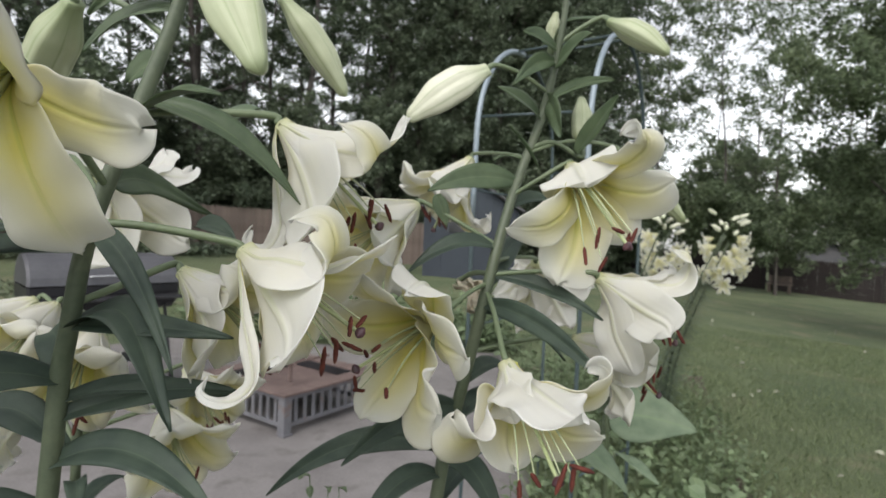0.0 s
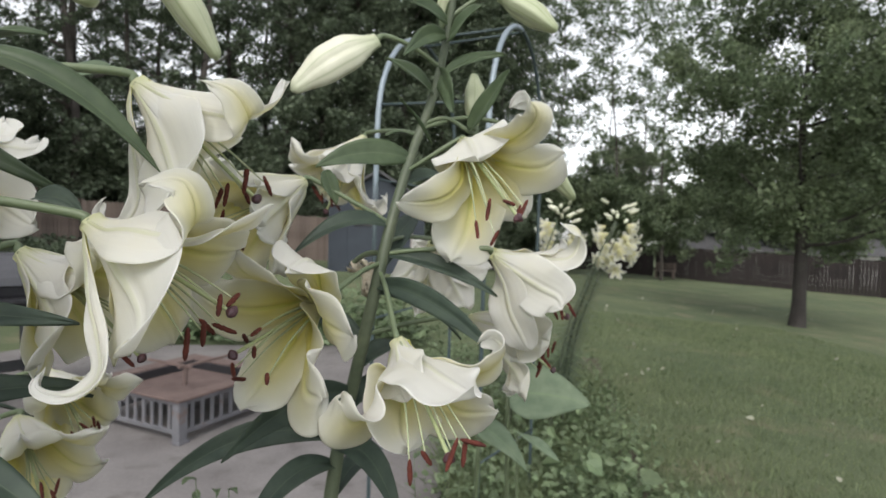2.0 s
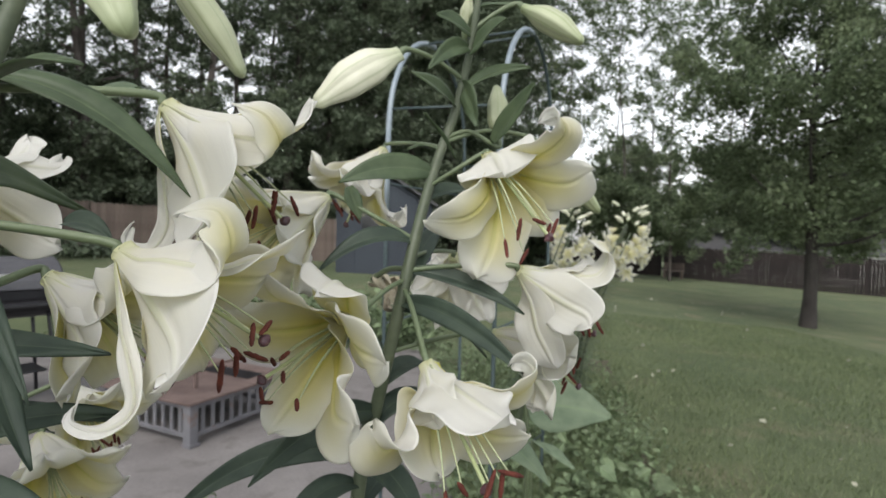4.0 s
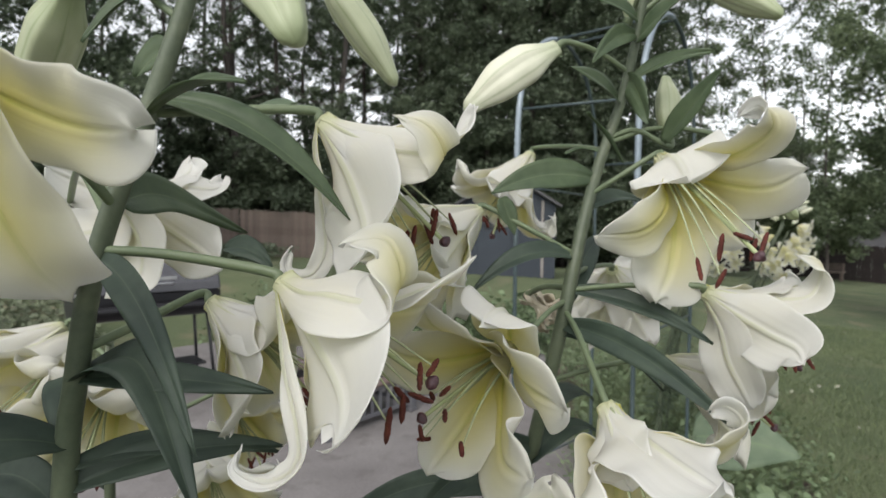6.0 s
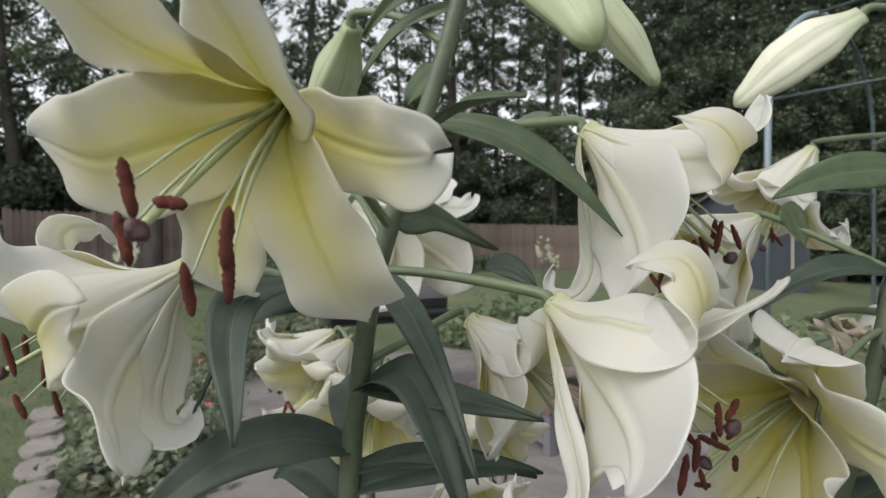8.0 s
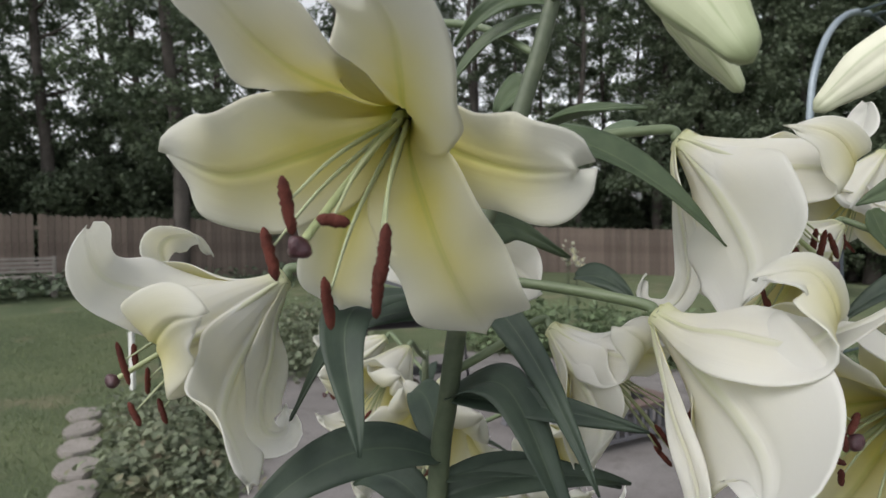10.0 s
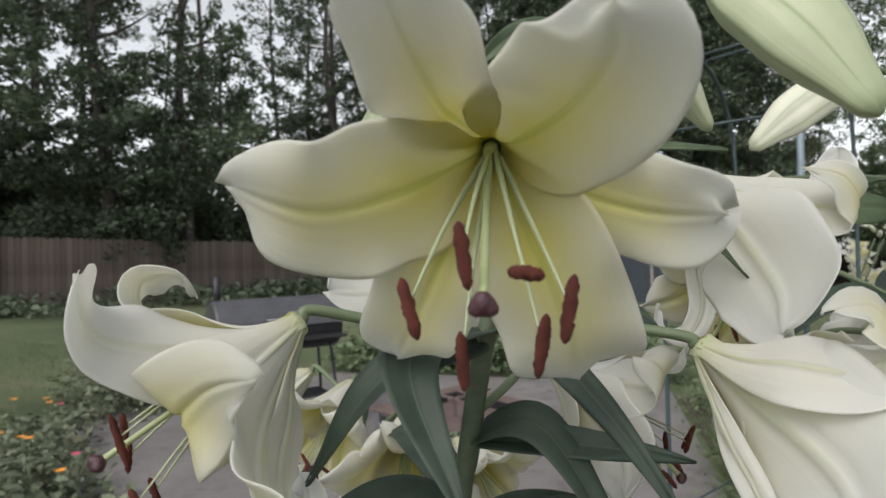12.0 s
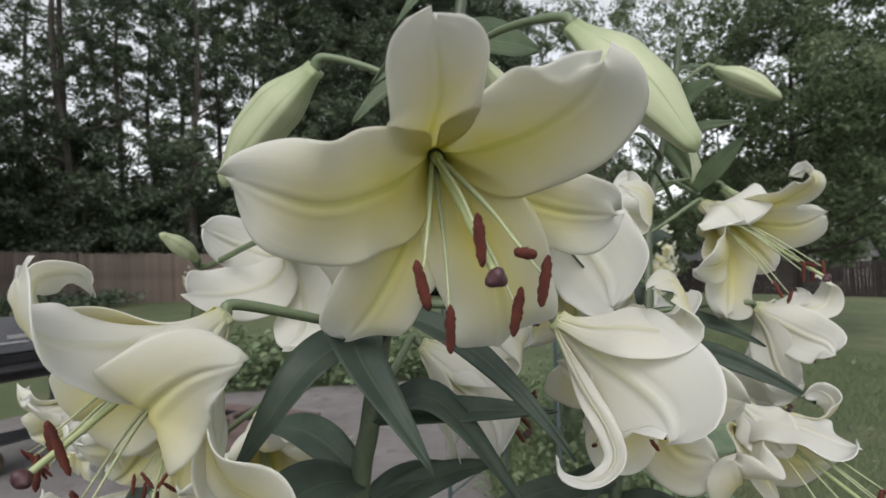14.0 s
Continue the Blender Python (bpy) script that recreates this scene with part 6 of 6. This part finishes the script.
def blades(name, n, seed, x0, x1, y0, y1, tall, keep):
    """Single grass blades, each a tapered strip."""
    g = np.random.default_rng(seed)
    x, y = g.uniform(x0, x1, n * 2), g.uniform(y0, y1, n * 2)
    ok = np.array([keep(a, b) for a, b in zip(x, y)])
    x, y = x[ok][:n], y[ok][:n]
    k = len(x)
    z = rise(x, y) - 0.005
    a = g.uniform(0, TAU, k)
    h = tall * (0.4 + 0.9 * g.random(k))
    lean = g.normal(size=(k, 2)) * 0.5
    w = 0.0035 * (0.7 + 0.8 * g.random(k))
    p = np.stack([x, y, z], -1)
    sd = np.stack([np.cos(a) * w, np.sin(a) * w, np.zeros(k)], -1)
    top = p + np.stack([lean[:, 0] * h, lean[:, 1] * h, h], -1)
    v = np.stack([p - sd, p + sd, top], 1).reshape(-1, 3)
    return mesh_data(name, v, np.arange(3 * k).reshape(-1, 3), BLADE, shade=False)


stuff("grass", blades("grass", 80000, 4, 1.4, 9.0, 2.4, 11.0, 0.06, lambda x, y: x > 1.6 + (y - 3.0) * 0.36), "short green grass blades of the lawn", "grass")
stuff("tall_weeds", blades("tall_weeds", 15000, 24, 0.7, 3.0, 2.0, 5.5, 0.34, lambda x, y: 0.55 + (y - 2.0) * 0.12 < x < 1.55 + (y - 3.0) * 0.40), "thin upright weed stems in the bed", "weeds")
stuff("grass", blades("grass", 26000, 14, -11.0, -3.6, 1.0, 8.0, 0.055, lambda x, y: x < -4.4 - (y - 2.6) * 0.75), "short green grass blades beside the stone path", "grass")


def stone(x, y, sx, sy, turn, seed):
    sr = random.Random(seed)
    bm = bmesh.new()
    pts = [(x + sx * math.cos(a) * sr.uniform(0.85, 1.1) * math.cos(turn) - sy * math.sin(a) * math.sin(turn), y + sx * math.cos(a) * math.sin(turn) + sy * math.sin(a) * sr.uniform(0.85, 1.1) * math.cos(turn)) for a in np.linspace(0, TAU, 9)[:-1]]
    z = float(rise(x, y))
    bm.faces.new([bm.verts.new((a, b, z + 0.03)) for a, b in pts])
    r = bmesh.ops.extrude_face_region(bm, geom=bm.faces[:])
    bmesh.ops.translate(bm, verts=[g for g in r["geom"] if isinstance(g, bmesh.types.BMVert)], vec=(0, 0, -0.08))
    bmesh.ops.recalc_face_normals(bm, faces=bm.faces[:])
    bmesh.ops.bevel(bm, geom=bm.edges[:], offset=0.012, segments=2, affect="EDGES")
    return tagged(part("stepping_stone", bm, STONE), "flat pale stepping stone set in the lawn edge", "stepping stone", "stepping stones")


for i in range(6):
    stone(-3.55 - 0.45 * i, 2.07 + 0.275 * i, 0.24, 0.17, radians(-40 + 9 * (i % 3)), i)


def broad_leaf(at, tip, half, root, seed, roll=10):
    w = empty("squash_plant", root, "single large pale green leaf on a thin stalk", "plant")
    tube("stalk", [root, ((root[0] + at[0]) / 2, (root[1] + at[1]) / 2 + 0.03, at[2] * 0.6), at], 0.004, PEDICEL, w, 8, 8)
    lance_leaf(w, at, tip, half, 0.010, roll, 0.12, mat=BIG_LEAF, seed=seed, name="leaf_blade", shape=0.6)
    return w


broad_leaf((0.405, 1.10, 1.296), (0.540, 1.04, 1.290), 0.062, (0.5, 1.3, -0.02), 3, -32)
broad_leaf((0.33, 1.00, 1.275), (0.389, 0.92, 1.228), 0.024, (0.36, 1.12, -0.02), 5, -20)
broad_leaf((0.62, 1.75, 0.98), (0.70, 1.60, 0.95), 0.04, (0.7, 1.9, -0.02), 8)


def sprout(x, y, z, stems, seed):
    """A thin weed: bent stems with small paired leaves."""
    sr = random.Random(seed)
    p = empty("weed", (x, y, -0.02), "thin weed with small pointed leaves", "weed", "thin weeds")
    for i in range(stems):
        a = sr.uniform(0, TAU)
        top = np.array([x + 0.05 * math.cos(a), y + 0.05 * math.sin(a), z - sr.uniform(0, 0.06)])
        foot = np.array([x + 0.02 * math.cos(a), y + 0.02 * math.sin(a), -0.02])
        mid = (top + foot) / 2 + np.array([0.01, 0.01, 0.05])
        tube("stalk", [foot, mid, top], (0.0022, 0.0016, 0.0009), PEDICEL, p, 6, 8)
        for k in range(9):
            q = 0.75 + 0.25 * k / 8
            c = mid + (top - mid) * (2 * q - 1)
            b = a + 2.4 * k
            lance_leaf(p, c, c + 0.028 * np.array([math.cos(b), math.sin(b), 0.15]), 0.006, 0.003, 0, 0.2, mat=WEED_LEAF, nu=8, nv=5, seed=seed + k)
    return p


sprout(-0.067, 1.0, 1.262, 3, 5)
sprout(0.30, 1.25, 1.17, 3, 9)


# ---- lilies further off: one small bloom mesh, shared ----
def small_bloom():
    v, f, slots, uv = [], [], [], []
    for i in range(6):
        g = tepal_grid(60 * i, 0.135, 55, 50, 0.022 if i % 2 else 0.017, 0.0, 4, 0.004, 26, i, nv=5)[::4]
        nu, nv = g.shape[:2]
        lo = len(v)
        g[0] = 0.0
        v += list(g.reshape(-1, 3))
        uu, vv = np.meshgrid(np.linspace(0, 1, nv), np.linspace(0, 1, nu))
        uv += list(np.stack([uu, vv], -1).reshape(-1, 2))
        a = np.arange(nu * nv).reshape(nu, nv) + lo
        a[0] = 0
        q = np.stack([a[:-1, :-1], a[:-1, 1:], a[1:, 1:], a[1:, :-1]], -1).reshape(-1, 4)
        f += [list(dict.fromkeys(c)) for c in q.tolist()]
    return mesh_data("bloom", np.array(v), f, FAR_PETAL, uvs=uv)


BLOOM = small_bloom()


def far_lily(x, y, height, blooms, seed, lean=0.0):
    fr = random.Random(seed)
    z = float(rise(x, y))
    p = empty("garden_lily", (x, y, z), "distant lily stalk crowned with pale yellow blooms", "lily", "distant lilies")
    top = (x + lean, y, z + height)
    tube("stalk", [(x, y, z - 0.05), (x + lean * 0.25, y, z + height * 0.5), (x + lean * 0.56, y, z + height * 0.75), top], (0.010, 0.008, 0.004), STEM, p, 8, 8)
    places = []
    for i in range(210):
        q = 0.30 + 0.56 * i / 210
        c = np.array([x + lean * q * q, y, z + height * q])
        a = i * 2.4
        places.append(c + 0.05 * np.array([math.cos(a), math.sin(a), 0.2]))
    ln = []
    for i, c in enumerate(places):
        a = i * 2.4
        d = np.array([math.cos(a), math.sin(a), 0.15])
        s = np.array([-math.sin(a), math.cos(a), 0])
        ln += [c - d * 0.05, c + s * 0.008, c + d * 0.09 - np.array([0, 0, 0.03]), c - s * 0.008]
    put("foliage", mesh_data("foliage", np.array(ln), np.arange(len(ln)).reshape(-1, 4), LILY_LEAF, uvs=[(0.5, 0.5)] * len(ln)), p)
    for i in range(blooms):
        a = fr.uniform(0, TAU)
        b = new("bloom", BLOOM)
        b.parent = p
        b.matrix_basis = Matrix.Translation((top[0] - x + 0.07 * math.cos(a), top[1] - y + 0.07 * math.sin(a), top[2] - z - 0.02 - 0.30 * (i / blooms) * fr.uniform(0.7, 1))) @ Vector((math.cos(a), math.sin(a), -0.45)).to_track_quat("Z", "Y").to_matrix().to_4x4() @ Matrix.Scale(0.78, 4)
    for i in range(4):
        a = fr.uniform(0, TAU)
        e = np.array(top) + np.array([0.06 * math.cos(a), 0.06 * math.sin(a), 0.02 + 0.03 * i])
        ellipsoid_rod("bud", e, e + np.array([0.07 * math.cos(a), 0.07 * math.sin(a), 0.03]), 0.012, BUD, p, 8, 7)
    return p


for i, (x, y, h, n, lean) in enumerate(((1.10, 3.72, 1.70, 7, 0.34), (1.16, 3.85, 1.66, 6, 0.36), (1.36, 3.62, 1.70, 9, 0.44), (1.50, 3.85, 1.69, 8, 0.42), (1.25, 4.0, 1.70, 6, 0.36), (1.48, 3.72, 1.64, 7, 0.40))):
    far_lily(x, y, h, n, 60 + i, lean)
far_lily(-2.85, 10.4, 1.35, 8, 70)
far_lily(-2.72, 10.5, 1.2, 6, 71)
for i, (x, y) in enumerate(((-6.5, 4.8), (-6.75, 4.95), (-6.3, 4.7))):
    far_lily(x, y, 1.55 + 0.1 * i, 6, 80 + i)


def bench(x, y, turn, scale, mat, label):
    z = float(rise(x, y))
    b = empty("bench", (x, y, z), label, "bench")
    m = Matrix.Translation((x, y, z)) @ Matrix.Rotation(turn, 4, "Z")
    for sx in (-1, 1):
        p = m @ Vector((sx * 0.5 * scale, 0, 0.2))
        part("leg", box_bm(p.x, p.y, p.z, 0.12, 0.34, 0.42, turn, 0.01), mat, b)
        p = m @ Vector((sx * 0.55 * scale, 0.17, 0.62))
        part("back_post", box_bm(p.x, p.y, p.z, 0.06, 0.05, 0.5, turn, 0.006), mat, b)
    p = m @ Vector((0, 0, 0.43))
    part("seat", box_bm(p.x, p.y, p.z, 1.3 * scale, 0.42, 0.06, turn, 0.01), mat, b)
    for i in range(4):
        p = m @ Vector((0, 0.18, 0.55 + 0.09 * i))
        part("back_slat", box_bm(p.x, p.y, p.z, 1.2 * scale, 0.025, 0.055, turn, 0.004), mat, b)
    return b


bench(-13.4, 6.6, radians(70), 1.0, STONE, "pale weathered bench standing before the fence")
bench(17.2, 29.6, radians(-40), 0.9, FENCE_WOOD, "small wooden bench standing before the dark fence")


def marker_post(x, y, h):
    z = float(rise(x, y))
    p = empty("marker_post", (x, y, z), "short white garden marker post", "post")
    part("shaft", box_bm(x, y, z + h / 2, 0.05, 0.05, h, 0.3, 0.006), WHITE_PAINT, p)
    part("cap", box_bm(x, y, z + h + 0.010, 0.065, 0.065, 0.02, 0.3, 0.006), WHITE_PAINT, p)


marker_post(-6.25, 4.25, 0.65)


def zinnia(x, y, h, mat, seed):
    z = float(rise(x, y))
    p = empty("border_flower", (x, y, z), "small bright border flower on a thin stalk", "flower", "border flowers")
    tube("stalk", [(x, y, z), (x + 0.01, y, z + h / 2), (x, y, z + h)], 0.003, PEDICEL, p, 6, 4)
    g = []
    for i in range(12):
        a = TAU * i / 12
        d, s = np.array([math.cos(a), math.sin(a), 0.25]), np.array([-math.sin(a), math.cos(a), 0])
        c = np.array([x, y, z + h])
        g += [c, c + d * 0.02 + s * 0.008, c + d * 0.034, c + d * 0.02 - s * 0.008]
    put("petals", mesh_data("petals", np.array(g), np.arange(48).reshape(-1, 4), mat), p)


for i in range(9):
    zr = random.Random(i)
    zinnia(-3.2 - 0.22 * i + zr.uniform(-0.2, 0.2), 2.7 + 0.2 * i + zr.uniform(-0.2, 0.2), zr.uniform(0.4, 0.65), PINK if i % 4 == 2 else ORANGE, i)
